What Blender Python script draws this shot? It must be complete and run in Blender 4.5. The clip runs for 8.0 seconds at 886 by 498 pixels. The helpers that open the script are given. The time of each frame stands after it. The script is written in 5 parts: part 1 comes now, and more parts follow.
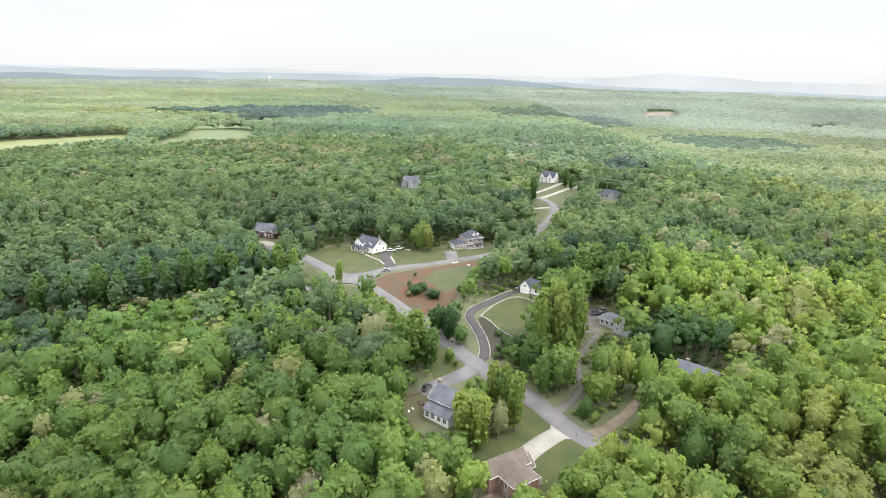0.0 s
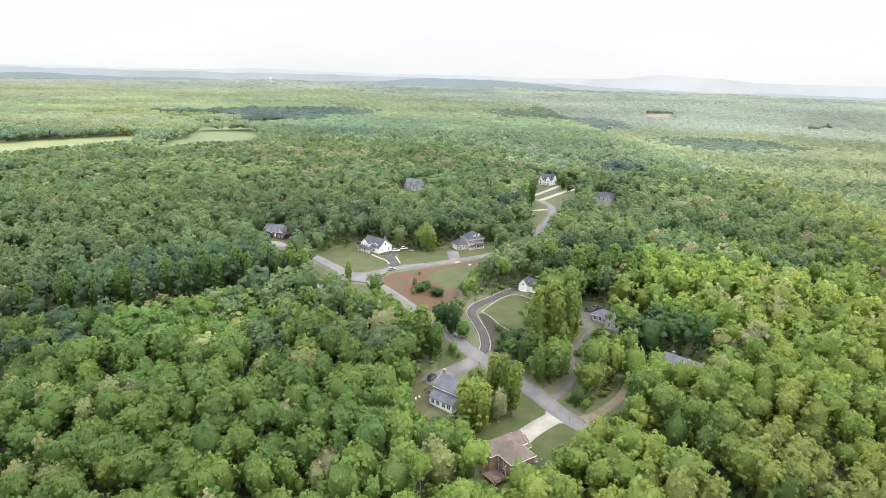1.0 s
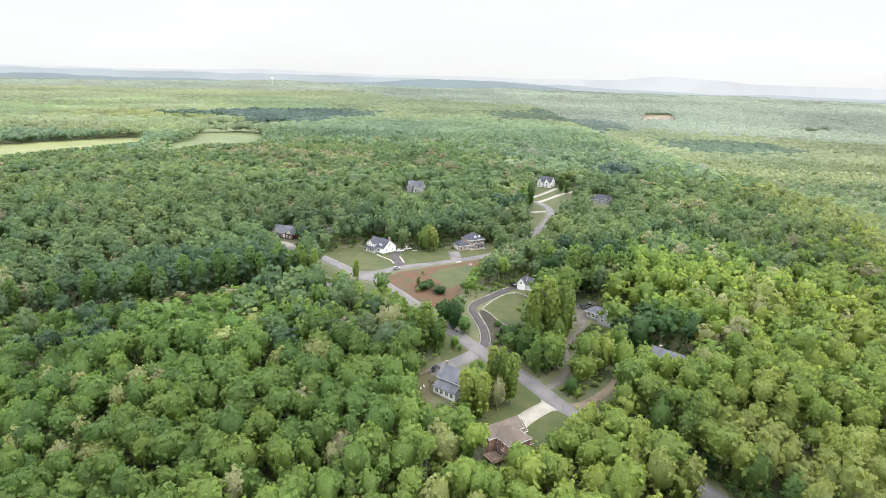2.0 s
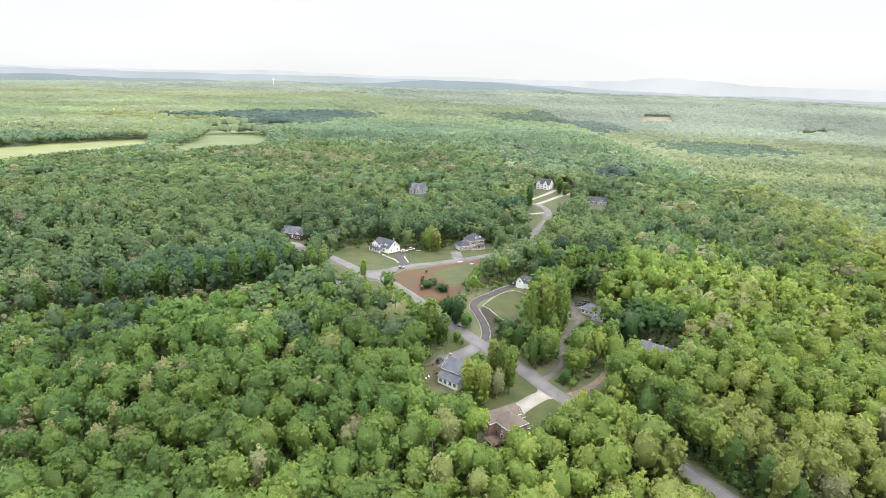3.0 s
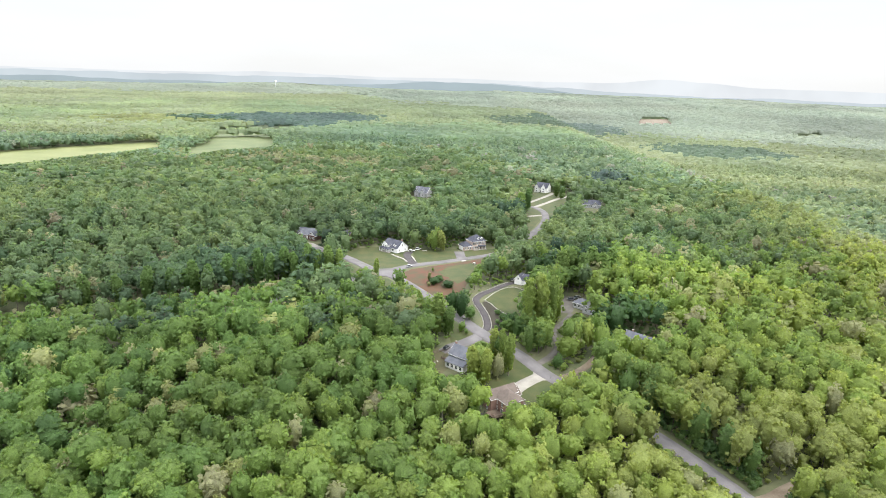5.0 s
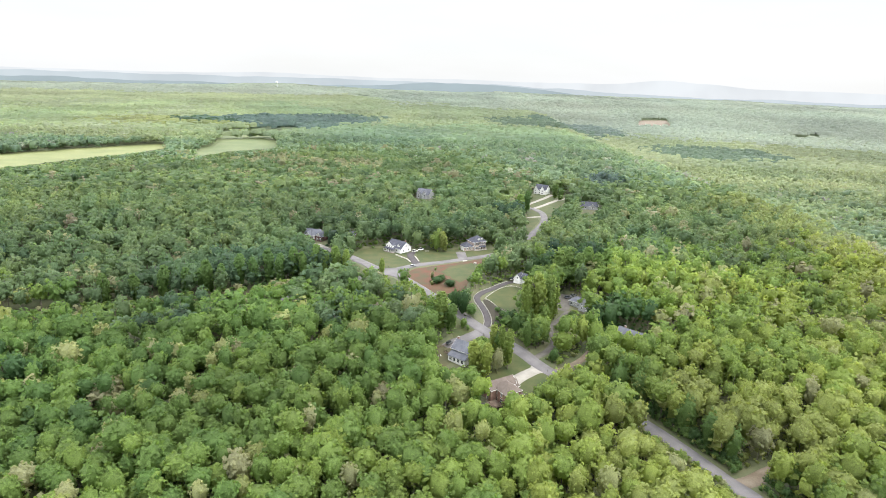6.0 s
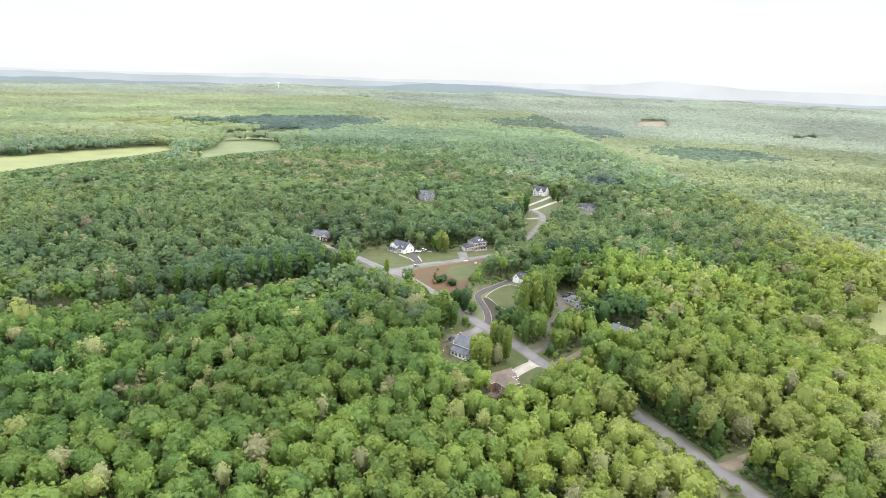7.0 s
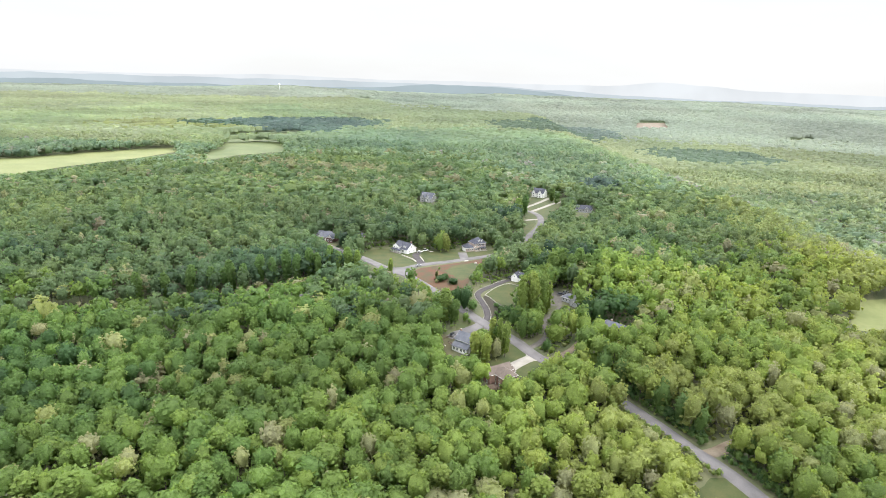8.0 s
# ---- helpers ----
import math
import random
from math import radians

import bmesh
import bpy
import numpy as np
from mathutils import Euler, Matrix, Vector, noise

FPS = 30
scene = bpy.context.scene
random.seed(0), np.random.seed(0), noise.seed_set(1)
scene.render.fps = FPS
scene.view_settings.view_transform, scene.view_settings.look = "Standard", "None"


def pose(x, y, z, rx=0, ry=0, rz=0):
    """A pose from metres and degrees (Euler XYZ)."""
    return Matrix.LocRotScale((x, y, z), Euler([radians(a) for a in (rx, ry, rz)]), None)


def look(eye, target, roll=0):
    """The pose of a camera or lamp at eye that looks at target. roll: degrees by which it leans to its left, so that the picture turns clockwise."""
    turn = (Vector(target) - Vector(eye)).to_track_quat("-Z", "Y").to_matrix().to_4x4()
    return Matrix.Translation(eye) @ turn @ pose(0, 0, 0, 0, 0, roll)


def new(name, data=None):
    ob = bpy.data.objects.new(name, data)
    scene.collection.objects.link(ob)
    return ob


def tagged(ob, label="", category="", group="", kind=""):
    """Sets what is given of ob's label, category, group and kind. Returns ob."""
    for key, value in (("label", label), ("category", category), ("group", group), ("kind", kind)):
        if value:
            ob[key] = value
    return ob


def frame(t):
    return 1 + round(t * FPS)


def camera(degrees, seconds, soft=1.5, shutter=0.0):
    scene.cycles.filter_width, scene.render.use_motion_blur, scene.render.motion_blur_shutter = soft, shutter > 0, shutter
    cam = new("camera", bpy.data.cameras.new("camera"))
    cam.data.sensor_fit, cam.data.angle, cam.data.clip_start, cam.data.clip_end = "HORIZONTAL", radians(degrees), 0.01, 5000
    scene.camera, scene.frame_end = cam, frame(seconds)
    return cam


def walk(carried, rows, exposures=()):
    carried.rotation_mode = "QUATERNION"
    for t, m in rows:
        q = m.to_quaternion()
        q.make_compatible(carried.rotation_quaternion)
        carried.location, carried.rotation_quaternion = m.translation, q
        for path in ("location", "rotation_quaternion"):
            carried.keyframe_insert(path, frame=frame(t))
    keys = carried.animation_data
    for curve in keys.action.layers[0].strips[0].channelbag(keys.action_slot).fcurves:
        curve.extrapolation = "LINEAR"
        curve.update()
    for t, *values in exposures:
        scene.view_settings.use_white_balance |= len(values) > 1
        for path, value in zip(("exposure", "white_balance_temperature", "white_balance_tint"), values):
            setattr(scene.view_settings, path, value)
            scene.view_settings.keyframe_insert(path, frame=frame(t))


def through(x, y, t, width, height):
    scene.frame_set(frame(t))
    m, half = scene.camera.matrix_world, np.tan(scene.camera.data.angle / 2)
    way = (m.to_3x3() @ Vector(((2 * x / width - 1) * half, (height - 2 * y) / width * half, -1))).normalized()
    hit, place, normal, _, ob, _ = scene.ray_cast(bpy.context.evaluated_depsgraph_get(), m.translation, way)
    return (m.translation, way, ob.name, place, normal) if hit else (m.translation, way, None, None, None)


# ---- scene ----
# ---- camera ----
cam = camera(72.0, 8.0, soft=0.9)
PATH = [  # seconds, x, y, z, turns about x, y and z
    (0.0, 0.0, 0.0, 95.0, 74.213, -1.251, 0.354),
    (0.5, -0.92, -8.21, 97.43, 74.209, -1.331, 0.364),
    (1.0, -1.67, -16.48, 99.69, 74.238, -1.403, 0.364),
    (1.5, -2.25, -24.4, 101.95, 74.25, -1.461, 0.376),
    (3.0, -4.41, -48.98, 108.75, 74.295, -1.582, 0.411),
    (3.5, -5.08, -57.03, 110.92, 74.302, -1.595, 0.418),
    (4.0, -6.07, -64.81, 113.03, 74.313, -1.61, 0.406),
    (4.5, -6.92, -72.68, 115.16, 74.322, -1.631, 0.409),
    (6.0, -9.01, -96.94, 122.09, 74.344, -1.682, 0.448),
    (6.5, -9.65, -105.11, 124.53, 74.354, -1.693, 0.472),
    (7.0, -10.28, -113.26, 126.99, 74.346, -1.688, 0.47),
    (7.5, -10.57, -121.43, 129.37, 74.353, -1.687, 0.507),
    (8.0, -11.15, -129.52, 131.42, 74.392, -1.682, 0.478),
]
walk(cam, [(t, pose(x, y, z, rx, ry, rz)) for t, x, y, z, rx, ry, rz in PATH], exposures=[(0.0, 1.22), (8.0, 1.27)])

# ---- world and sun ----
SUN_AZIMUTH, SUN_HEIGHT = 97.0, 54.0  # degrees from +y towards +x, degrees up


def build_sky():
    world = bpy.data.worlds.new("sky")
    scene.world = world
    world.use_nodes = True
    n, l = world.node_tree.nodes, world.node_tree.links
    n.clear()
    out, back = n.new("ShaderNodeOutputWorld"), n.new("ShaderNodeBackground")
    sky = n.new("ShaderNodeTexSky")
    sky.sky_type, sky.sun_disc = "NISHITA", False
    sky.sun_elevation, sky.sun_rotation = radians(SUN_HEIGHT), radians(SUN_AZIMUTH)
    dim = n.new("ShaderNodeMix")
    dim.data_type, dim.blend_type = "RGBA", "MULTIPLY"
    dim.inputs[0].default_value = 1.0
    dim.inputs[7].default_value = (0.12, 0.12, 0.12, 1)
    l.new(sky.outputs[0], dim.inputs[6])
    where, flat, cloud = n.new("ShaderNodeTexCoord"), n.new("ShaderNodeMapping"), n.new("ShaderNodeTexNoise")
    flat.inputs["Scale"].default_value = (1.0, 1.0, 5.0)
    cloud.inputs["Scale"].default_value, cloud.inputs["Detail"].default_value = 2.2, 6.0
    l.new(where.outputs["Generated"], flat.inputs[0])
    l.new(flat.outputs[0], cloud.inputs["Vector"])
    cover = n.new("ShaderNodeMapRange")
    cover.inputs[1].default_value, cover.inputs[2].default_value = 0.30, 0.62
    cover.inputs[3].default_value, cover.inputs[4].default_value = 0.80, 0.97
    l.new(cloud.outputs[0], cover.inputs[0])
    mix = n.new("ShaderNodeMix")
    mix.data_type = "RGBA"
    mix.inputs[7].default_value = (0.86, 0.87, 0.885, 1)
    l.new(cover.outputs[0], mix.inputs[0])
    l.new(dim.outputs[2], mix.inputs[6])
    l.new(mix.outputs[2], back.inputs[0])
    up, rise = n.new("ShaderNodeSeparateXYZ"), n.new("ShaderNodeMapRange")  # thin cloud, brighter overhead
    l.new(where.outputs["Generated"], up.inputs[0])
    for i, v in enumerate((0.12, 0.34, 0.505, 2.46)):
        rise.inputs[i + 1].default_value = v
    l.new(up.outputs[2], rise.inputs[0])
    l.new(rise.outputs[0], back.inputs[1])
    l.new(back.outputs[0], out.inputs[0])


build_sky()
sun = new("sun", bpy.data.lights.new("sun", "SUN"))
sun.data.energy, sun.data.angle, sun.data.color = 1.05, radians(14), (1.0, 0.94, 0.84)
sun_way = Vector((math.sin(radians(SUN_AZIMUTH)) * math.cos(radians(SUN_HEIGHT)), math.cos(radians(SUN_AZIMUTH)) * math.cos(radians(SUN_HEIGHT)), math.sin(radians(SUN_HEIGHT))))
sun.matrix_world = look(sun_way * 300, (0, 0, 0))


# ---- materials ----
def material(name, rough=0.8, spec=0.3):
    m = bpy.data.materials.new(name)
    m.use_nodes = True
    b = m.node_tree.nodes["Principled BSDF"]
    b.inputs["Roughness"].default_value = rough
    b.inputs["Specular IOR Level"].default_value = spec
    return m, m.node_tree.nodes, m.node_tree.links, b


def ramp(n, stops):
    r = n.new("ShaderNodeValToRGB")
    while len(r.color_ramp.elements) < len(stops):
        r.color_ramp.elements.new(0.5)
    for e, (at, c) in zip(r.color_ramp.elements, stops):
        e.position, e.color = at, (*c, 1)
    return r


def noisy(name, low, high, size, fine=None, rough=0.85, bump=0.2, spec=0.25, detail=5.0):
    """A surface of two colours that mix in patches of about size metres, with grain of fine metres on top."""
    m, n, l, b = material(name, rough, spec)
    geo = n.new("ShaderNodeNewGeometry")
    big, small = n.new("ShaderNodeTexNoise"), n.new("ShaderNodeTexNoise")
    big.inputs["Scale"].default_value, big.inputs["Detail"].default_value = 1.0 / size, detail
    small.inputs["Scale"].default_value, small.inputs["Detail"].default_value = 1.0 / (fine or size / 9), 3.0
    for t in (big, small):
        l.new(geo.outputs["Position"], t.inputs["Vector"])
    both = n.new("ShaderNodeMath")
    both.operation = "MULTIPLY_ADD"
    both.inputs[1].default_value = 0.45
    l.new(small.outputs[0], both.inputs[0])
    l.new(big.outputs[0], both.inputs[2])
    r = ramp(n, [(0.52, low), (0.92, high)])
    l.new(both.outputs[0], r.inputs[0])
    l.new(r.outputs[0], b.inputs["Base Color"])
    if bump:
        bp = n.new("ShaderNodeBump")
        bp.inputs["Strength"].default_value, bp.inputs["Distance"].default_value = bump, 0.05
        l.new(small.outputs[0], bp.inputs["Height"])
        l.new(bp.outputs[0], b.inputs["Normal"])
    return m


def foliage(name, stops, through=0.66, grain=0.45, stand_size=85.0, stand_by=0.2, mottle=0.22, down=0.012, vary=0.15):
    """Leaves: a tone for each tree, lighter and darker tufts, lit through from behind."""
    m, n, l, b = material(name, 0.6, 0.28)
    # a white sheen greys the leaves as haze would, most in far woods
    b.inputs["Sheen Weight"].default_value, b.inputs["Sheen Roughness"].default_value = down, 0.6
    own, shade, geo = n.new("ShaderNodeAttribute"), n.new("ShaderNodeAttribute"), n.new("ShaderNodeNewGeometry")
    own.attribute_name, shade.attribute_type, shade.attribute_name = "tone", "OBJECT", "shade"
    add = n.new("ShaderNodeMath")
    l.new(own.outputs["Fac"], add.inputs[0])
    l.new(shade.outputs["Fac"], add.inputs[1])
    r = ramp(n, stops)
    l.new(add.outputs[0], r.inputs[0])
    tuft, stand = n.new("ShaderNodeTexNoise"), n.new("ShaderNodeTexNoise")
    tuft.inputs["Scale"].default_value, tuft.inputs["Detail"].default_value, tuft.inputs["Roughness"].default_value = 1 / grain, 2.0, 0.6
    stand.inputs["Scale"].default_value, stand.inputs["Detail"].default_value = 1 / stand_size, 2.0
    k = None
    for source, at, low, high, small, large in ((geo.outputs["Random Per Island"], None, 0, 1, 1 - vary, 1 + vary), (tuft.outputs[0], tuft, 0.30, 0.70, 1 - mottle, 1 + mottle), (stand.outputs[0], stand, 0.35, 0.65, 1 - stand_by, 1 + stand_by)):
        if at:
            l.new(geo.outputs["Position"], at.inputs["Vector"])
        rng_node = n.new("ShaderNodeMapRange")
        for i, v in enumerate((low, high, small, large)):
            rng_node.inputs[i + 1].default_value = v
        l.new(source, rng_node.inputs[0])
        if k is None:
            k = rng_node
        else:
            times = n.new("ShaderNodeMath")
            times.operation = "MULTIPLY"
            l.new(k.outputs[0], times.inputs[0])
            l.new(rng_node.outputs[0], times.inputs[1])
            k = times
    tint = n.new("ShaderNodeVectorMath")
    tint.operation = "SCALE"
    l.new(r.outputs[0], tint.inputs[0])
    l.new(k.outputs[0], tint.inputs["Scale"])
    l.new(tint.outputs[0], b.inputs["Base Color"])
    bp = n.new("ShaderNodeBump")
    bp.inputs["Strength"].default_value, bp.inputs["Distance"].default_value = mottle * 1.6, grain * 0.5
    l.new(tuft.outputs[0], bp.inputs["Height"])
    l.new(bp.outputs[0], b.inputs["Normal"])
    glow, warm = n.new("ShaderNodeBsdfTranslucent"), n.new("ShaderNodeVectorMath")
    warm.operation = "MULTIPLY"
    warm.inputs[1].default_value = (1.15, 1.1, 0.8)
    l.new(tint.outputs[0], warm.inputs[0])
    l.new(warm.outputs[0], glow.inputs[0])
    mix = n.new("ShaderNodeMixShader")
    mix.inputs[0].default_value = through
    l.new(b.outputs[0], mix.inputs[1])
    l.new(glow.outputs[0], mix.inputs[2])
    l.new(mix.outputs[0], n["Material Output"].inputs[0])
    return m


LEAVES = foliage("leaves", [(0.00, (0.046, 0.095, 0.035)), (0.16, (0.095, 0.170, 0.048)), (0.40, (0.137, 0.212, 0.055)), (0.60, (0.179, 0.249, 0.059)), (0.76, (0.230, 0.280, 0.067)), (0.88, (0.241, 0.271, 0.118)), (0.95, (0.246, 0.261, 0.141)), (1.00, (0.209, 0.199, 0.130))])
# greens of the farther woods, bluer and paler with haze painted into the colour
COOL_HAZE_LEAVES = foliage("cool_haze_leaves", [(0.00, (0.042, 0.083, 0.053)), (0.16, (0.089, 0.149, 0.073)), (0.40, (0.128, 0.188, 0.087)), (0.60, (0.168, 0.221, 0.089)), (0.76, (0.213, 0.248, 0.102)), (0.88, (0.210, 0.229, 0.132)), (0.95, (0.227, 0.226, 0.153)), (1.00, (0.210, 0.193, 0.143))], grain=0.8)
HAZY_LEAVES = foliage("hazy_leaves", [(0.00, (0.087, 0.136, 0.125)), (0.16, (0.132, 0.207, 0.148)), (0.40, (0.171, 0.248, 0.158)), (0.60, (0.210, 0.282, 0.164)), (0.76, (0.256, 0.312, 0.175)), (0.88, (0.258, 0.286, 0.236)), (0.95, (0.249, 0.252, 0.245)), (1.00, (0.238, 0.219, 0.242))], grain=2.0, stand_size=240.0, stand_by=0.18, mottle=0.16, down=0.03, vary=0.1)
FAR_HAZE_LEAVES = foliage("far_haze_leaves", [(0.0, (0.101, 0.152, 0.114)), (0.22, (0.180, 0.235, 0.145)), (0.4, (0.207, 0.260, 0.159)), (0.6, (0.241, 0.287, 0.171)), (0.85, (0.284, 0.319, 0.198)), (1.0, (0.285, 0.292, 0.199))], grain=5.0, stand_size=420.0, stand_by=0.2, mottle=0.1, down=0.03, vary=0.07)
PALE_HAZE_LEAVES = foliage("pale_haze_leaves", [(0.0, (0.153, 0.206, 0.187)), (0.3, (0.234, 0.283, 0.243)), (0.6, (0.270, 0.318, 0.267)), (1.0, (0.307, 0.339, 0.290))], grain=9.0, stand_size=600.0, stand_by=0.18, mottle=0.07, down=0.04, vary=0.05)
BARK = noisy("bark", (0.045, 0.038, 0.030), (0.12, 0.105, 0.085), 0.8, rough=0.95)
FOREST_FLOOR = noisy("forest_floor", (0.045, 0.058, 0.026), (0.085, 0.085, 0.045), 18.0, 1.1)
LAWN = noisy("lawn_grass", (0.026, 0.040, 0.011), (0.052, 0.054, 0.019), 7.0, 0.6)
MEADOW = noisy("meadow", (0.088, 0.104, 0.036), (0.130, 0.140, 0.056), 60.0, 4.0)
CLAY = noisy("red_clay", (0.076, 0.027, 0.015), (0.040, 0.037, 0.017), 9.0, 1.1)
DIRT = noisy("dirt", (0.086, 0.066, 0.046), (0.145, 0.120, 0.090), 4.0, 0.4)
GRAVEL = noisy("grey_gravel", (0.062, 0.057, 0.050), (0.100, 0.092, 0.082), 3.0, 0.3)
DARK_DIRT = noisy("brown_mulch", (0.018, 0.016, 0.010), (0.032, 0.028, 0.018), 6.0, 0.4)
SCRUB = noisy("scrub", (0.040, 0.044, 0.020), (0.075, 0.066, 0.034), 9.0, 0.9)
GREEN_MEADOW = noisy("green_meadow", (0.058, 0.078, 0.030), (0.094, 0.110, 0.048), 50.0, 4.0)
# treetop green for the far ground, with painted haze in it
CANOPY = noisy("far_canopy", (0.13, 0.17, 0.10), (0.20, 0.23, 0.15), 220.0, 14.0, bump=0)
ASPHALT = noisy("worn_asphalt", (0.076, 0.072, 0.073), (0.115, 0.108, 0.110), 7.0, 0.35, rough=0.9)
DARK_ASPHALT = noisy("dark_asphalt", (0.036, 0.032, 0.034), (0.055, 0.049, 0.051), 5.0, 0.3, rough=0.9)
CONCRETE = noisy("pale_concrete", (0.160, 0.149, 0.130), (0.218, 0.205, 0.183), 4.0, 0.3, rough=0.85)
STONE = noisy("pale_stone", (0.216, 0.203, 0.181), (0.311, 0.298, 0.272), 1.2, 0.2)

# ---- the lie of the land ----
KNOT = [(-6000, -40), (-300, -32), (40, -22), (95, -16), (160, -8), (205, -3), (255, 0.5), (350, -2), (500, -1), (700, -5), (900, -10), (1500, -10), (2500, 0), (4000, 16), (6000, 20)]


def smooth(a, b, v):
    v = min(1, max(0, (v - a) / (b - a)))
    return v * v * (3 - 2 * v)


def height(x, y):
    for (a, za), (b, zb) in zip(KNOT, KNOT[1:]):
        if y < b:
            break
    z = za + (zb - za) * smooth(a, b, y)
    z -= 13 * math.exp(-((x + 200) / 100) ** 2 - ((y - 260) / 90) ** 2)
    z -= 8 * math.exp(-((x + 180) / 90) ** 2 - ((y - 130) / 80) ** 2)
    z += 5 * math.exp(-((x - 235) / 75) ** 2) * smooth(180, 380, y) * smooth(1300, 900, y)
    z -= 38 * smooth(285, 410, x) * smooth(130, 320, y) * smooth(3300, 1500, y)  # the ridge falls away to the east
    r = math.hypot(x, y)
    if r > 1500:
        z += 16 * smooth(1500, 4200, r) * noise.fractal(Vector((x / 1100, y / 1100, 3.7)), 1.0, 2.0, 3)
        z += 6 * smooth(2200, 4500, r) * smooth(600, -1500, x)
    return z


def part(name, bm, mat, parent=None, label=""):
    me = bpy.data.meshes.new(name)
    bm.to_mesh(me)
    bm.free()
    me.materials.append(mat)
    ob = new(name, me)
    ob.parent = parent
    if label:
        ob["label"] = label
    return ob


def quick_mesh(name, co, quads, mats, smooth_faces=False, slots=None, tone=None, facing=None):
    """A mesh of four-cornered faces from arrays."""
    me = bpy.data.meshes.new(name)
    me.vertices.add(len(co))
    me.vertices.foreach_set("co", np.ascontiguousarray(co, dtype=np.float32).ravel())
    me.loops.add(quads.size)
    me.loops.foreach_set("vertex_index", np.ascontiguousarray(quads, dtype=np.int32).ravel())
    me.polygons.add(len(quads))
    me.polygons.foreach_set("loop_start", np.arange(0, quads.size, 4, dtype=np.int32))
    me.polygons.foreach_set("loop_total", np.full(len(quads), 4, dtype=np.int32))
    if slots is not None:
        me.polygons.foreach_set("material_index", np.ascontiguousarray(slots, dtype=np.int32))
    me.polygons.foreach_set("use_smooth", np.full(len(quads), smooth_faces))
    for m in mats:
        me.materials.append(m)
    if tone is not None:
        a = me.attributes.new("tone", "FLOAT", "POINT")
        a.data.foreach_set("value", np.ascontiguousarray(tone, dtype=np.float32))
    if facing is not None:
        a = me.attributes.new("custom_normal", "FLOAT_VECTOR", "POINT")
        a.data.foreach_set("vector", np.ascontiguousarray(facing, dtype=np.float32).ravel())
    me.update()
    return me


def steps(near, far, step, grow):
    """Grid lines: even up to near, then wider and wider up to far."""
    out, v, d = [], 0.0, step
    while v < far:
        out.append(v)
        if v >= near:
            d *= grow
        v += d
    return out + [far]


half = steps(260, 4800, 5.0, 1.09)
xs = [-v for v in half[:0:-1]] + half
ys = [40 - v for v in steps(120, 4800, 6.0, 1.2)[:0:-1]] + [40 + v for v in steps(560, 4760, 5.0, 1.07)]
co = np.array([(x, y, height(x, y)) for y in ys for x in xs])
ii = np.array([(j * len(xs) + i, j * len(xs) + i + 1, (j + 1) * len(xs) + i + 1, (j + 1) * len(xs) + i) for j in range(len(ys) - 1) for i in range(len(xs) - 1)])
mid = co[ii].mean(axis=1)
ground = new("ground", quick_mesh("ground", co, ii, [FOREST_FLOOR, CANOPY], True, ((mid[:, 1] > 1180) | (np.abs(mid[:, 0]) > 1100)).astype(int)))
tagged(ground, "brown and green woodland floor under the trees", "ground", kind="structure")


# ---- roads, drives and open ground ----
def curve_points(pts, step=2.5):
    """A smooth line through the points, cut into short steps."""
    pts = [Vector((*p, 0)) for p in pts]
    ends = [2 * pts[0] - pts[1]] + pts + [2 * pts[-1] - pts[-2]]
    out = []
    for a, b, c, d in zip(ends, ends[1:], ends[2:], ends[3:]):
        k = max(1, int((c - b).length / step))
        for i in range(k):
            t = i / k
            out.append(0.5 * (2 * b + (c - a) * t + (2 * a - 5 * b + 4 * c - d) * t * t + (3 * b - a - 3 * c + d) * t ** 3))
    return out + [pts[-1]]


def strip(pts, widths, lift, across=3, skirt=0.3):
    """A road bed along the line that follows the ground; its edges go down into it."""
    line, bm, rows = curve_points(pts), bmesh.new(), []
    for i, p in enumerate(line):
        way = (line[min(i + 1, len(line) - 1)] - line[max(i - 1, 0)]).normalized()
        side = Vector((way.y, -way.x, 0))
        f = i / (len(line) - 1)
        w = widths[0] + (widths[-1] - widths[0]) * f if len(widths) == 2 else widths[min(int(f * len(widths)), len(widths) - 1)]
        w *= 1 + 0.03 * noise.noise(p / 6)
        row = []
        for k in range(across + 1):
            q = p + side * w * (k / across - 0.5)
            row.append(bm.verts.new((q.x, q.y, height(q.x, q.y) + lift)))
        for k, e in ((0, -1), (across, 1)):
            q = p + side * (w * (k / across - 0.5) + e * 0.15)
            v = bm.verts.new((q.x, q.y, height(q.x, q.y) + lift - skirt))
            row = [v] + row if e < 0 else row + [v]
        rows.append(row)
    for a, b in zip(rows, rows[1:]):
        for k in range(len(a) - 1):
            bm.faces.new((a[k], b[k], b[k + 1], a[k + 1]))
    for f in bm.faces:
        f.smooth = True
    return bm


def inside(poly, x, y):
    hit, (ax, ay) = False, poly[-1]
    for bx, by in poly:
        if (ay > y) != (by > y) and x < (bx - ax) * (y - ay) / (by - ay) + ax:
            hit = not hit
        ax, ay = bx, by
    return hit


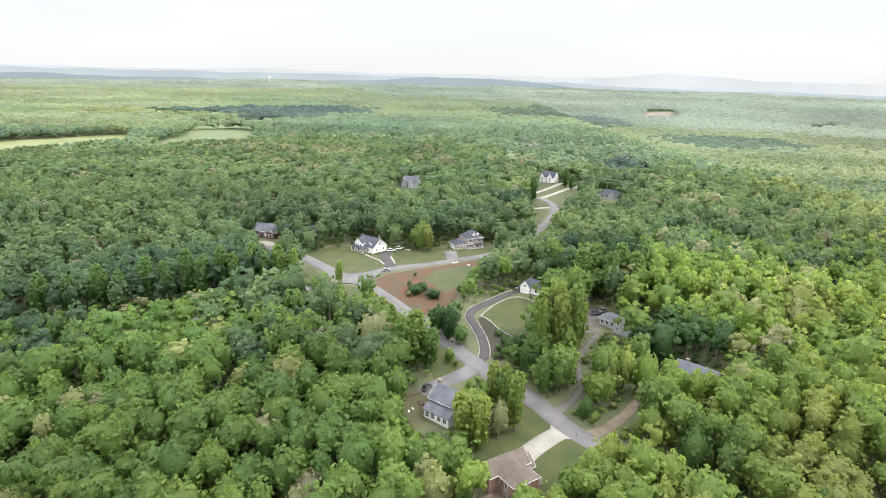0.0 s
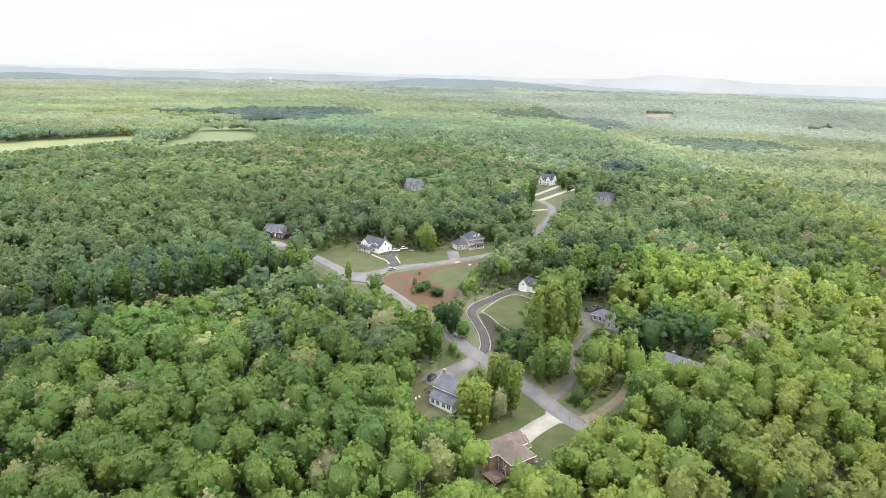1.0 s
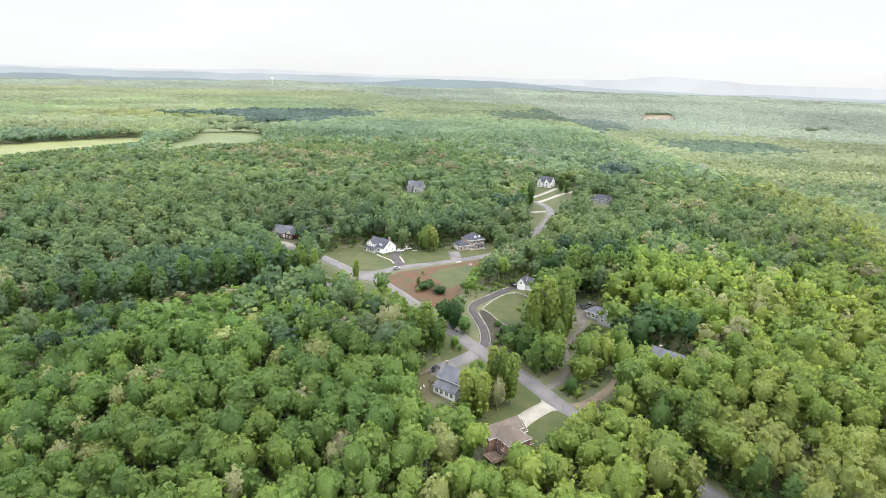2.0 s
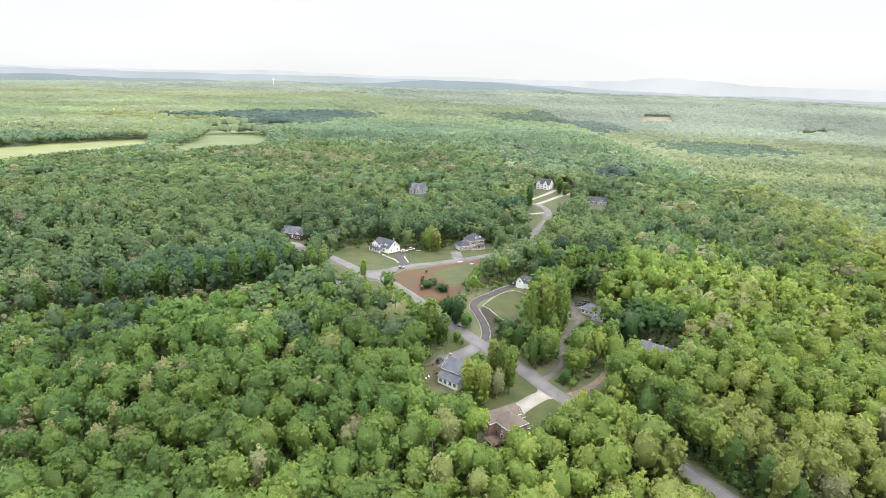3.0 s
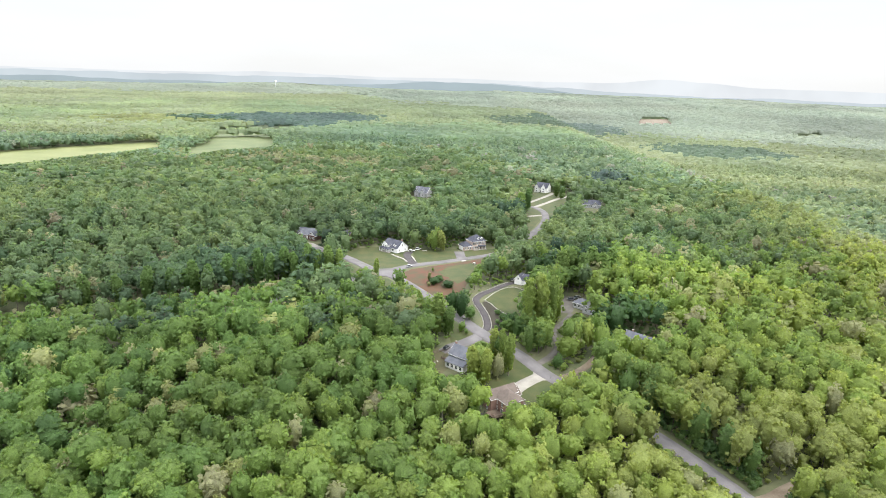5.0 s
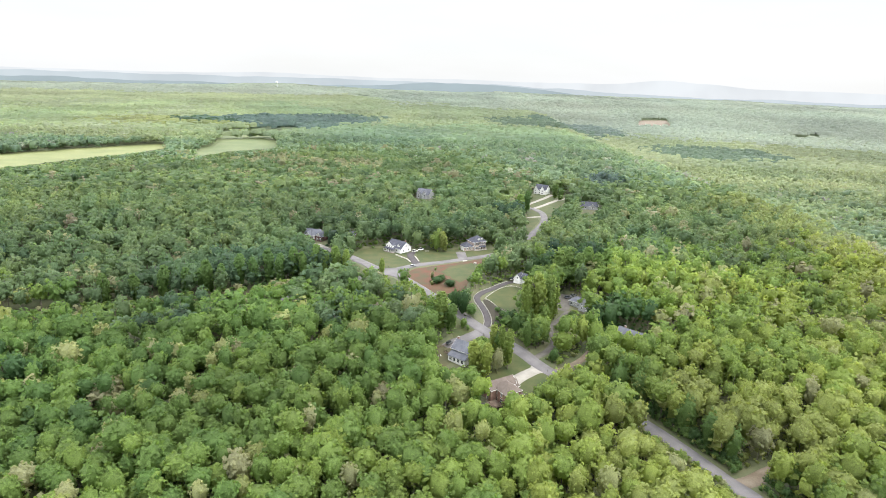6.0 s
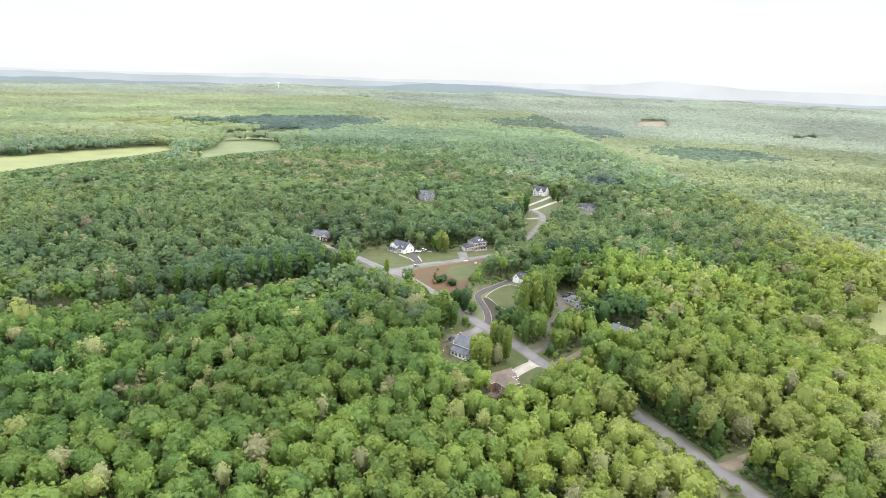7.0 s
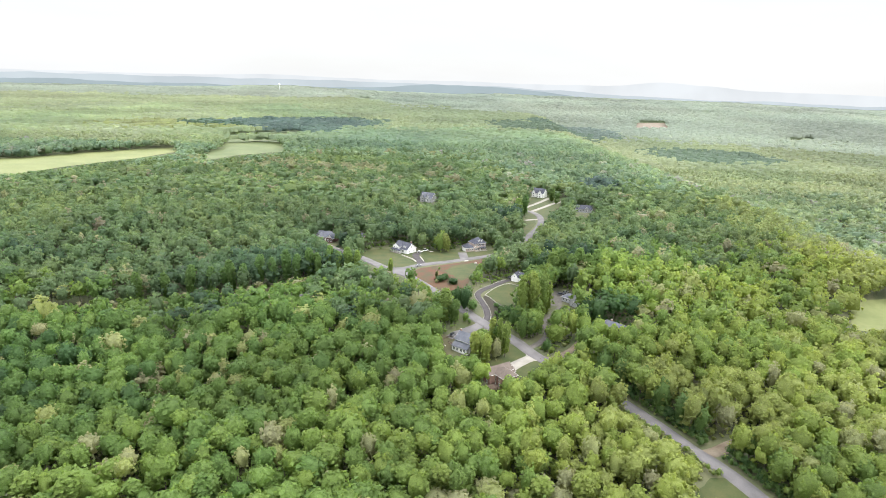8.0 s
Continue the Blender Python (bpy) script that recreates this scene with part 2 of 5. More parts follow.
def patch(poly, lift, step=3.0, rag=0.8):
    """Open ground inside the outline, draped on the land, with an uneven edge."""
    pts = [Vector((*p, 0)) for p in poly]
    edge = []
    for a, b in zip(pts, pts[1:] + pts[:1]):
        k = max(1, int((b - a).length / step))
        for i in range(k):
            q = a.lerp(b, i / k)
            edge.append(q + rag * Vector((noise.noise(q / 5), noise.noise(q / 5 + Vector((9, 9, 0))), 0)))
    bm = bmesh.new()
    vs = [bm.verts.new(q) for q in edge]
    bm.faces.new(vs)
    bmesh.ops.triangulate(bm, faces=bm.faces[:])
    for _ in range(4):
        long = [e for e in bm.edges if e.calc_length() > step * 2.2]
        if not long:
            break
        bmesh.ops.subdivide_edges(bm, edges=long, cuts=1)
        bmesh.ops.triangulate(bm, faces=[f for f in bm.faces if len(f.verts) > 3])
    for v in bm.verts:
        v.co.z = height(v.co.x, v.co.y) + lift
    for f in bm.faces:
        if f.normal.z < 0:
            f.normal_flip()
        f.smooth = True
    return bm


MAIN_ROAD = [(138, 15), (126, 41), (117.4, 59.6), (111.8, 70), (105, 82), (97.8, 93), (91.4, 104.4), (83.6, 115.6), (75, 126), (64.6, 138), (53.4, 149.6), (44, 159.2), (37.5, 168), (32.4, 176), (27.5, 181.9),
             (21.5, 188.2), (15.1, 195.3), (9.6, 203), (3.2, 214), (-3.5, 224.4), (-10.7, 234), (-18.5, 244.8), (-28, 260), (-36, 273), (-44, 282), (-52, 290.5), (-63.3, 306), (-74.1, 320.4), (-84.7, 332.3), (-93, 339.4), (-104, 344), (-130, 350)]
EAST_ROAD = [(-47, 284), (-40.2, 288.1), (-32.5, 295.2), (-24.4, 301.1), (-7, 310.2), (11.3, 322), (24.3, 330.5), (34.7, 340.5), (44.7, 356), (56.2, 378.1), (67.1, 402.8), (76.8, 427), (83.5, 451.1), (86, 475), (83.5, 491.2), (77, 503), (68, 512)]
WEST_ROAD = [(-44, 283), (-50, 279.5), (-55.9, 275), (-62, 269), (-70, 262), (-82, 254), (-97, 243), (-110, 231), (-122, 219)]
GREY_DRIVE = [(13, 196.5), (8, 192), (2.2, 187.7), (-2.6, 185.0), (-6.5, 181)]
BRICK_DRIVE = [(13, 199), (15.6, 203), (16.4, 208.2), (16.0, 217.3), (14.2, 225.8), (12.2, 233), (12, 238.7), (15.3, 244.8), (21.3, 251), (28.8, 260), (33.9, 265), (40, 267)]
LOOP_DRIVE = [(34.5, 170.5), (39.5, 175.2), (43.3, 178.7), (47.2, 184.5), (48.9, 190.1), (48.6, 196), (49.5, 204), (56, 214), (62, 224)]
TRACK = [(43.5, 161), (48.5, 163.5), (53.9, 167.4), (59.9, 173.1), (65.1, 180), (69, 187), (76, 192)]
BROWN_DRIVE = [(40.5, 166), (37.7, 163.4), (33.6, 160.2), (28.7, 155.6), (24, 150.5)]
DRIVE_A = [(-26.5, 303), (-28.4, 311), (-31, 321), (-32.5, 328), (-31, 335)]
DRIVE_B = [(6, 317.5), (5, 328), (4.2, 339)]
DRIVE_D = [(71.5, 511.9), (84.3, 534), (98.4, 559), (113, 588)]
DRIVE_E = [(80, 501), (95.1, 523.2), (109.3, 546.3), (125, 567)]
DRIVE_F = [(86, 465.3), (78.6, 464.4), (69, 459)]
DRIVE_L = [(-92, 338), (-101, 349), (-108, 355), (-113, 354)]
LOW_DIRT = [(99, 92.5), (106, 95), (113, 99), (119, 102)]
WAYS = [  # line, widths, lift, material, label
    (MAIN_ROAD, (6.8,), 0.24, ASPHALT, "worn pale grey asphalt road through the woods"),
    (EAST_ROAD, (6.4,), 0.22, ASPHALT, "winding grey asphalt road past the houses"),
    (WEST_ROAD, (6.4,), 0.20, ASPHALT, "short grey asphalt side road at the junction"),
    (GREY_DRIVE, (6.5, 4.6), 0.18, ASPHALT, "grey asphalt drive up to the grey house"),
    (BRICK_DRIVE, (3.4, 3.7), 0.18, DARK_ASPHALT, "dark winding drive between pale stone edgings"),
    (LOOP_DRIVE, (3.2, 2.2), 0.18, GRAVEL, "narrow curved gravel drive among the trees"),
    (TRACK, (3.8, 2.5), 0.18, DIRT, "bare brown dirt track into the woods"),
    (BROWN_DRIVE, (9.5, 6.2, 6.2, 6.2), 0.2, CONCRETE, "pale concrete drive up to the brown house"),
    (DRIVE_A, (6.5, 5.0), 0.18, DARK_ASPHALT, "dark asphalt drive beside the white house"),
    (DRIVE_B, (6.5, 7.0), 0.18, ASPHALT, "grey asphalt drive of the brick house"),
    (DRIVE_D, (4.0, 4.6), 0.18, CONCRETE, "pale concrete drive over the far lawn"),
    (DRIVE_E, (4.0, 4.6), 0.18, CONCRETE, "pale concrete drive beside a lawn"),
    (DRIVE_F, (4.0, 4.0), 0.18, CONCRETE, "short pale concrete drive by the road"),
    (DRIVE_L, (5.0, 6.0), 0.18, CONCRETE, "pale concrete drive of the red brick house"),
    (LOW_DIRT, (5.5, 6.0), 0.18, DIRT, "sandy dirt drive with gravel leaving the road"),
]
for line, widths, lift, mat, label in WAYS:
    tagged(part("road" if mat is ASPHALT and widths[0] in (6.8, 6.4) else "driveway", strip(line, widths, lift), mat), label, "road" if "road" in label else "driveway", kind="structure")

JUNCTION = [(-66, 308), (-58, 297), (-48, 291), (-38, 292.5), (-30, 296), (-33, 285), (-35.5, 273), (-38, 272), (-44, 275), (-52, 275.5), (-61, 266.5), (-63, 270), (-57, 279), (-56, 287), (-61, 297)]
tagged(part("road", patch(JUNCTION, 0.27, 3.0, 0.3), ASPHALT), "wide grey asphalt junction of two roads", "road", kind="structure")

VALLEY = [(-68, 268), (-95, 263), (-118, 258), (-140, 251), (-170, 245), (-215, 230), (-250, 210), (-258, 188), (-224, 199), (-180, 215), (-147, 222), (-117, 226), (-95, 238), (-74, 254)]
OPEN = [  # outline, lift, material, name, label
    ([(-77.9, 331), (-67.3, 343), (-56, 347), (-40, 347), (-33, 324), (-28.5, 306), (-35.9, 298), (-46.4, 291), (-53.5, 296), (-64.6, 311)], 0.10, LAWN, "lawn", "mown green lawn in front of the white house"),
    ([(-25.5, 308), (-29, 337), (-21, 345), (-8, 346), (3, 346), (4.5, 326), (4, 318)], 0.10, LAWN, "lawn", "green and worn lawn between two houses"),
    ([(8, 331), (8, 345), (22, 347), (32, 350), (38, 347), (24.6, 333), (9, 322)], 0.10, LAWN, "lawn", "green lawn in front of the brick house"),
    ([(-35, 276), (-27, 291), (-7, 303), (11, 315), (21, 322), (17, 298), (10, 278), (6, 253), (-1, 243), (-8, 236), (-14, 243), (-23, 257)], 0.10, CLAY, "clay_lot", "bare red clay lot with patches of grass"),
    ([(-10, 286), (-3, 298), (11, 308), (17, 304), (14, 286), (9, 270), (2, 262), (-4, 274)], 0.16, LAWN, "lawn", "green grass patch on the clay lot"),
    ([(-72, 308), (-67, 302), (-60, 290), (-60, 279), (-66, 271), (-70, 274), (-71, 292)], 0.10, LAWN, "lawn", "worn grass corner at the road junction"),
    ([(-60, 262), (-48.7, 273), (-40, 270), (-31, 256), (-36, 248), (-48, 254)], 0.10, LAWN, "lawn", "shaded grass verge below the junction"),
    ([(17.2, 238.5), (24.1, 248.6), (30, 256), (36, 258), (43, 252), (44, 233), (36, 221), (28, 222), (22, 229)], 0.12, LAWN, "lawn", "green lawn sloping beside the winding drive"),
    ([(15, 235), (20, 236), (23, 227.5), (30, 219), (28, 205), (19, 199.5), (18, 215)], 0.09, DARK_DIRT, "planting_bed", "dark brown bare bed beside the winding drive"),
    ([(-2, 212.5), (4.2, 203.2), (9.3, 196), (4.1, 192.2), (-1.7, 186.7), (-4, 196)], 0.10, LAWN, "lawn", "dry grass verge at the bend of the road"),
    ([(26, 179), (36, 166), (25, 154.3), (21, 140), (8, 140), (4, 146), (10, 157), (18, 166)], 0.10, LAWN, "lawn", "mown green lawn beside the concrete drive"),
    ([(38, 160.8), (43, 156), (39, 147), (29, 138), (20, 140), (27, 149), (33, 157)], 0.10, LAWN, "lawn", "green front lawn of the brown house"),
    ([(-11, 186), (-3, 182), (-3, 168), (-7, 163), (-14, 172)], 0.10, SCRUB, "yard", "bare earth yard behind the grey house"),
    ([(56, 225), (57, 237), (62, 246), (68, 246), (68, 238), (64.5, 230), (61, 224)], 0.12, GRAVEL, "parking_pad", "grey gravel pad beside the grey house"),
    ([(54, 381), (66, 411), (78, 446), (79, 460), (68, 458), (61, 414)], 0.10, LAWN, "lawn", "long roadside lawn by the winding road"),
    ([(87.5, 451), (100, 485), (112, 522), (130, 550), (126, 563), (95, 520), (86, 500), (90, 480)], 0.10, LAWN, "lawn", "worn lawn at the end of the road"),
    ([(72, 508), (84, 532), (100, 556), (112, 578), (116, 562), (96, 528), (82, 506)], 0.10, LAWN, "lawn", "strip of lawn between two pale drives"),
    ([(78, 527), (86, 570), (96, 596), (110, 592), (97, 560)], 0.11, LAWN, "lawn", "front lawn of the far white house"),
    ([(69, 463), (73, 498), (80, 496), (84, 484), (84, 468)], 0.10, LAWN, "lawn", "lawn inside the curve of the road"),
    ([(-650, 640), (-690, 700), (-690, 790), (-640, 885), (-574, 975), (-523, 1026), (-500, 975), (-540, 845), (-566, 720), (-578, 655), (-600, 610)], 0.6, MEADOW, "field", "pale yellow-green hay field among woods"),
    ([(-430, 895), (-436, 1001), (-460, 1140), (-390, 1165), (-330, 1090), (-330, 1030), (-385, 970), (-405, 885)], 0.6, GREEN_MEADOW, "field", "pale green meadow among woods"),
    ([(-520, 1250), (-475, 1365), (-390, 1415), (-345, 1360), (-370, 1230), (-472, 1150)], 0.8, GREEN_MEADOW, "field", "pale green meadow beyond a tree line"),
    ([(-560, 3250), (-480, 3330), (-60, 2800), (120, 2500), (60, 2440), (-150, 2720)], 1.0, MEADOW, "field", "long pale field far off between woods"),
    ([(210, 2420), (300, 2400), (430, 2200), (390, 2120), (300, 2200)], 1.0, MEADOW, "field", "small pale field far off between woods"),
    ([(1120, 2950), (1300, 3000), (1330, 2900), (1180, 2860)], 1.0, MEADOW, "field", "pale field far off near the horizon"),
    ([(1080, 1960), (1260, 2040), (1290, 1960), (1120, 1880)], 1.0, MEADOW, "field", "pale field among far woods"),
    ([(234, 205), (252, 236), (280, 245), (285, 212), (255, 200)], 0.2, MEADOW, "clearing", "sunny pale clearing in the woods"),
    ([(650, 2080), (770, 2420), (890, 2450), (800, 2110)], 1.0, DIRT, "clay_field", "bare reddish brown field far off"),
    ([(97, 79), (106, 79), (114, 66), (110, 52), (92, 58), (86, 68)], 0.10, LAWN, "lawn", "shaded grass beside the road"),
    (VALLEY, 0.06, SCRUB, "clearing", "rough brown and green scrub along a side valley"),
]
def widen(poly, by):
    """The outline moved outward by about so many metres."""
    cx, cy = sum(p[0] for p in poly) / len(poly), sum(p[1] for p in poly) / len(poly)
    return [(x + (x - cx) / math.hypot(x - cx, y - cy) * by, y + (y - cy) / math.hypot(x - cx, y - cy) * by) for x, y in poly]


for poly, lift, mat, name, label in OPEN:
    if mat in (MEADOW, GREEN_MEADOW):
        poly = widen(poly, (22 if lift == 0.6 else 8) if lift > 0.5 else 5)  # the grass runs in under the first trees
    tagged(part(name, patch(poly, lift, 3.0 if lift < 0.5 else 20.0, 2.6 if lift == 0.16 else 0.9), mat), label, name.replace("_", " "), kind="structure")


# ---- hills at the horizon ----
def ridge(far, top, colour, name, label, seed, rough_by=9.0, span=(-52, 52)):
    """A long far ridge, its skyline given by top(degrees from +y)."""
    m = bpy.data.materials.new(name)
    m.use_nodes = True
    n, l = m.node_tree.nodes, m.node_tree.links
    n.remove(n["Principled BSDF"])
    # the ridge glows: daylight and distance haze are put into its emission colour
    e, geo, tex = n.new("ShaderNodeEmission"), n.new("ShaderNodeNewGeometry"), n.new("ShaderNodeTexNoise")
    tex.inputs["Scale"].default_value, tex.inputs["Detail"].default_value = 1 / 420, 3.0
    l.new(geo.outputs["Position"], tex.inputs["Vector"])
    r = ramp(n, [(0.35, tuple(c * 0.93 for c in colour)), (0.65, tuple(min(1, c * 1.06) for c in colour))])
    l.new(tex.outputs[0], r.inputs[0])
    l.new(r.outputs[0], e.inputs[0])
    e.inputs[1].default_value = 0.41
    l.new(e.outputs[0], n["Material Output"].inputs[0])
    co, quads, k = [], [], 0
    a = span[0]
    while a <= span[1]:
        z = top(a) + rough_by * noise.fractal(Vector((a / 5, seed, 0)), 1.0, 2.0, 5)
        fade = smooth(span[0], span[0] + 4, a) * smooth(span[1], span[1] - 14, a)
        z = -60 + (z + 60) * fade
        s, c = math.sin(radians(a)), math.cos(radians(a))
        co += [(s * far, c * far, -90), (s * far, c * far, z), (s * (far + 90), c * (far + 90), z - 12)]
        if k:
            b = 3 * k
            quads += [(b - 3, b, b + 1, b - 2), (b - 2, b + 1, b + 2, b - 1)]
        k += 1
        a += 0.25
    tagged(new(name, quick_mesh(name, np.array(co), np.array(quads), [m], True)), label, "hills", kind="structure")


def bell(a, mid, wide):
    return math.exp(-((a - mid) / wide) ** 2)


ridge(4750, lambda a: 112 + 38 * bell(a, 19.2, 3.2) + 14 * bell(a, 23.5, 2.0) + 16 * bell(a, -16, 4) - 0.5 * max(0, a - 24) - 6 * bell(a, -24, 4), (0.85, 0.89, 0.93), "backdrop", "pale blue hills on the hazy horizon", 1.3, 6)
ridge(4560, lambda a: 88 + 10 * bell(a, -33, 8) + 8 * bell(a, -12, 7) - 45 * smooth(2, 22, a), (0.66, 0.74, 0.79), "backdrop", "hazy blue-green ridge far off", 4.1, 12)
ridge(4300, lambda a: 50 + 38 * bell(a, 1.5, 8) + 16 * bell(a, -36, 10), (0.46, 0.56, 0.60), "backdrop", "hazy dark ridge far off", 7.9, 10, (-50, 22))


# ---- woods ----
rng = np.random.default_rng(7)
def ball(cuts):
    """A ball of four-cornered faces, open below."""
    bm = bmesh.new()
    bmesh.ops.create_cube(bm, size=2)
    if cuts:
        bmesh.ops.subdivide_edges(bm, edges=bm.edges[:], cuts=cuts, use_grid_fill=True)
    bmesh.ops.delete(bm, geom=[f for f in bm.faces if f.normal.z < -0.5], context="FACES")
    for v in bm.verts:
        t = Vector([math.tan(c * 0.7854) for c in v.co])
        v.co = t.normalized()
    bm.verts.index_update()
    v = np.array([v.co[:] for v in bm.verts])
    f = np.array([[w.index for w in p.verts] for p in bm.faces])
    bm.free()
    return v, f


BALLS = {cuts: ball(cuts) for cuts in (0, 1)}


def unit(n, gen, low=-1.0):
    v = gen.normal(size=(n * 3 + 8, 3))
    v /= np.linalg.norm(v, axis=1)[:, None]
    return v[v[:, 2] > low][:n]


def crown_arrays(seed, clumps, puffs, puff, leaves, leaf, tall=1.0, cuts=0, skirt=1.6, rough=0.42):
    """A crown about one metre wide to each side, tall metres high above its middle and skirt times that below it: a domed mass that swells
    into clumps, built of leafy puffs and clad in leaf tufts. The third array holds the way in which the foliage at each corner faces."""
    gen = np.random.default_rng(seed)
    v, faces = BALLS[cuts]
    k = np.arange(clumps) + 0.5
    up, turn = 1 - 1.72 * k / clumps, k * 2.39996 + gen.uniform(-0.35, 0.35, clumps)
    ring = np.sqrt(1 - np.clip(up, -1, 1) ** 2)
    heads = np.stack((np.cos(turn) * ring, np.sin(turn) * ring, up + gen.uniform(-0.07, 0.07, clumps)), 1)
    heads /= np.linalg.norm(heads, axis=1)[:, None]
    reach, swell = 2.0 / math.sqrt(clumps) * gen.uniform(0.75, 1.25, clumps), gen.uniform(0.45, 1.1, clumps)
    lean = gen.normal(0, 0.16, (3, 3))

    stretch = np.array((1, 1, (tall * (1 + skirt) / 2) ** 0.8))

    def skin(w, rough=rough):
        """The outer face of the crown in the directions w, and the clump that each point belongs to."""
        far = np.linalg.norm((w[:, None] - heads[None]) * stretch, axis=2) / reach[None]
        bulge = swell[None] * np.clip(1 - far ** 2, 0, 1)
        which = np.argmax(bulge, axis=1)
        rho = 1 - rough + rough * bulge.max(axis=1) ** 0.7
        rho *= 1 + np.einsum('ni,ij,nj->n', w, lean, w)
        p = w * rho[:, None]
        low = np.clip(-w[:, 2], 0, 1)
        p[:, :2] *= (1 + 0.12 * low * (1 - low))[:, None]
        p[:, 2] *= np.where(p[:, 2] > 0, tall, tall * skirt)
        return p, which

    def faces_to(p, which):
        centre = heads[which] * 0.62
        centre = centre * np.stack((np.ones(len(p)), np.ones(len(p)), np.where(centre[:, 2] > 0, tall, tall * skirt)), 1)
        own = p - centre
        own /= np.linalg.norm(own, axis=1)[:, None] + 1e-6
        dome = p / np.array((1, 1, tall)) * np.where(p[:, 2:] > 0, np.array((1, 1, 1)), np.array((1, 1, 0.3)))
        return 0.6 * own + 0.85 * dome + np.array((0, 0, 0.1))

    core, which = skin(v, rough * 0.45)
    co, facing, quads, base = [core * 0.76], [faces_to(core, which)], [faces], len(v)
    if puffs:
        k = np.arange(puffs) + 0.5
        up, turn = 1 - 1.75 * k / puffs + gen.uniform(-0.06, 0.06, puffs), k * 2.39996 + gen.uniform(-0.25, 0.25, puffs)
        ring = np.sqrt(1 - np.clip(up, -1, 1) ** 2)
        w = np.stack((np.cos(turn) * ring, np.sin(turn) * ring, np.clip(up, -1, 1)), 1)
        mid, which = skin(w)
        n = faces_to(mid, which)
        mid = mid * gen.uniform(0.78, 0.96, (puffs, 1))
        n = n / np.linalg.norm(n, axis=1)[:, None] + np.array((0, 0, 0.3))
        n /= np.linalg.norm(n, axis=1)[:, None]
        a = np.cross(n, gen.normal(size=n.shape))
        a /= np.linalg.norm(a, axis=1)[:, None]
        b = np.cross(n, a)
        size = puff * gen.uniform(0.65, 1.3, (puffs, 1, 1))
        tip = gen.normal(size=(puffs, SPRAY, 3))
        tip /= np.linalg.norm(tip, axis=2)[..., None]
        tip[..., 2] = np.abs(tip[..., 2]) * 1.1 - 0.25
        tip[:, 0] = (0, 0, 1)
        out = tip[..., :1] * a[:, None] + tip[..., 1:2] * b[:, None] + tip[..., 2:] * n[:, None]
        flat = out + gen.normal(0, 0.3, out.shape)
        flat /= np.linalg.norm(flat, axis=2)[..., None]
        one = np.cross(flat, gen.normal(size=out.shape))
        one /= np.linalg.norm(one, axis=2)[..., None]
        two = np.cross(flat, one)
        at, wide = mid[:, None] + out * size * 0.75, size * gen.uniform(0.42, 0.76, (puffs, SPRAY, 1))
        corners = np.stack((at - one * wide, at - two * wide * 0.82 - flat * wide * 0.35, at + one * wide, at + two * wide * 0.82 - flat * wide * 0.35), 2)
        co.append(corners.reshape(-1, 3))
        face = 0.8 * out + 0.55 * n[:, None] + np.array((0, 0, 0.12)) + gen.normal(0, 0.18, out.shape)
        facing.append(np.repeat(face.reshape(-1, 3), 4, axis=0))
        quads.append(np.arange(puffs * SPRAY * 4).reshape(-1, 4) + base)
        base += puffs * SPRAY * 4
    w = unit(leaves, gen, -0.72)
    p, which = skin(w)
    n = faces_to(p, which)
    p = p * gen.uniform(0.84, 1.08, (len(p), 1)) + gen.normal(0, 0.025, p.shape)
    flat = n / np.linalg.norm(n, axis=1)[:, None] + gen.normal(0, 0.55, p.shape)
    flat /= np.linalg.norm(flat, axis=1)[:, None]
    a = np.cross(flat, gen.normal(size=p.shape))
    a /= np.linalg.norm(a, axis=1)[:, None]
    b = np.cross(flat, a)
    size = leaf * gen.uniform(0.55, 1.35, (len(p), 1))
    tuft = np.stack((p - a * size, p - b * size * 0.62 - flat * size * 0.3, p + a * size, p + b * size * 0.62 - flat * size * 0.3), 1)
    co.append(tuft.reshape(-1, 3))
    facing.append(np.repeat(n + gen.normal(0, 0.45, n.shape), 4, axis=0))
    quads.append(np.arange(len(p) * 4).reshape(-1, 4) + base)
    facing = np.concatenate(facing)
    return np.concatenate(co), np.concatenate(quads), facing / np.linalg.norm(facing, axis=1)[:, None]


def trunk_arrays(sides=5, limbs=0, seed=0):
    """A trunk of height one, tapered and slightly bent, with limbs that fork from it."""
    gen = np.random.default_rng(seed)
    co, quads = [], []

    def tube(a, b, ra, rb, bend):
        rings, base = 4, len(co)
        for i in range(rings):
            t = i / (rings - 1)
            p = a + (b - a) * t + bend * math.sin(t * math.pi)
            r = ra + (rb - ra) * t
            for k in range(sides):
                g = 2 * math.pi * k / sides
                co.append(p + np.array((math.cos(g) * r, math.sin(g) * r, 0)))
        for i in range(rings - 1):
            for k in range(sides):
                m = (k + 1) % sides
                quads.append((base + i * sides + k, base + i * sides + m, base + (i + 1) * sides + m, base + (i + 1) * sides + k))

    tube(np.array((0, 0, -0.03)), np.array((0, 0, 0.86)), 0.014, 0.005, np.array((0.012, -0.01, 0)))
    for i in range(limbs):
        g, z = gen.uniform(0, 6.28), gen.uniform(0.38, 0.7)
        tube(np.array((0, 0, z)), np.array((math.cos(g) * 0.16, math.sin(g) * 0.16, z + gen.uniform(0.12, 0.2))), 0.008, 0.003, np.array((0, 0, -0.015)))
    return np.array(co), np.array(quads)


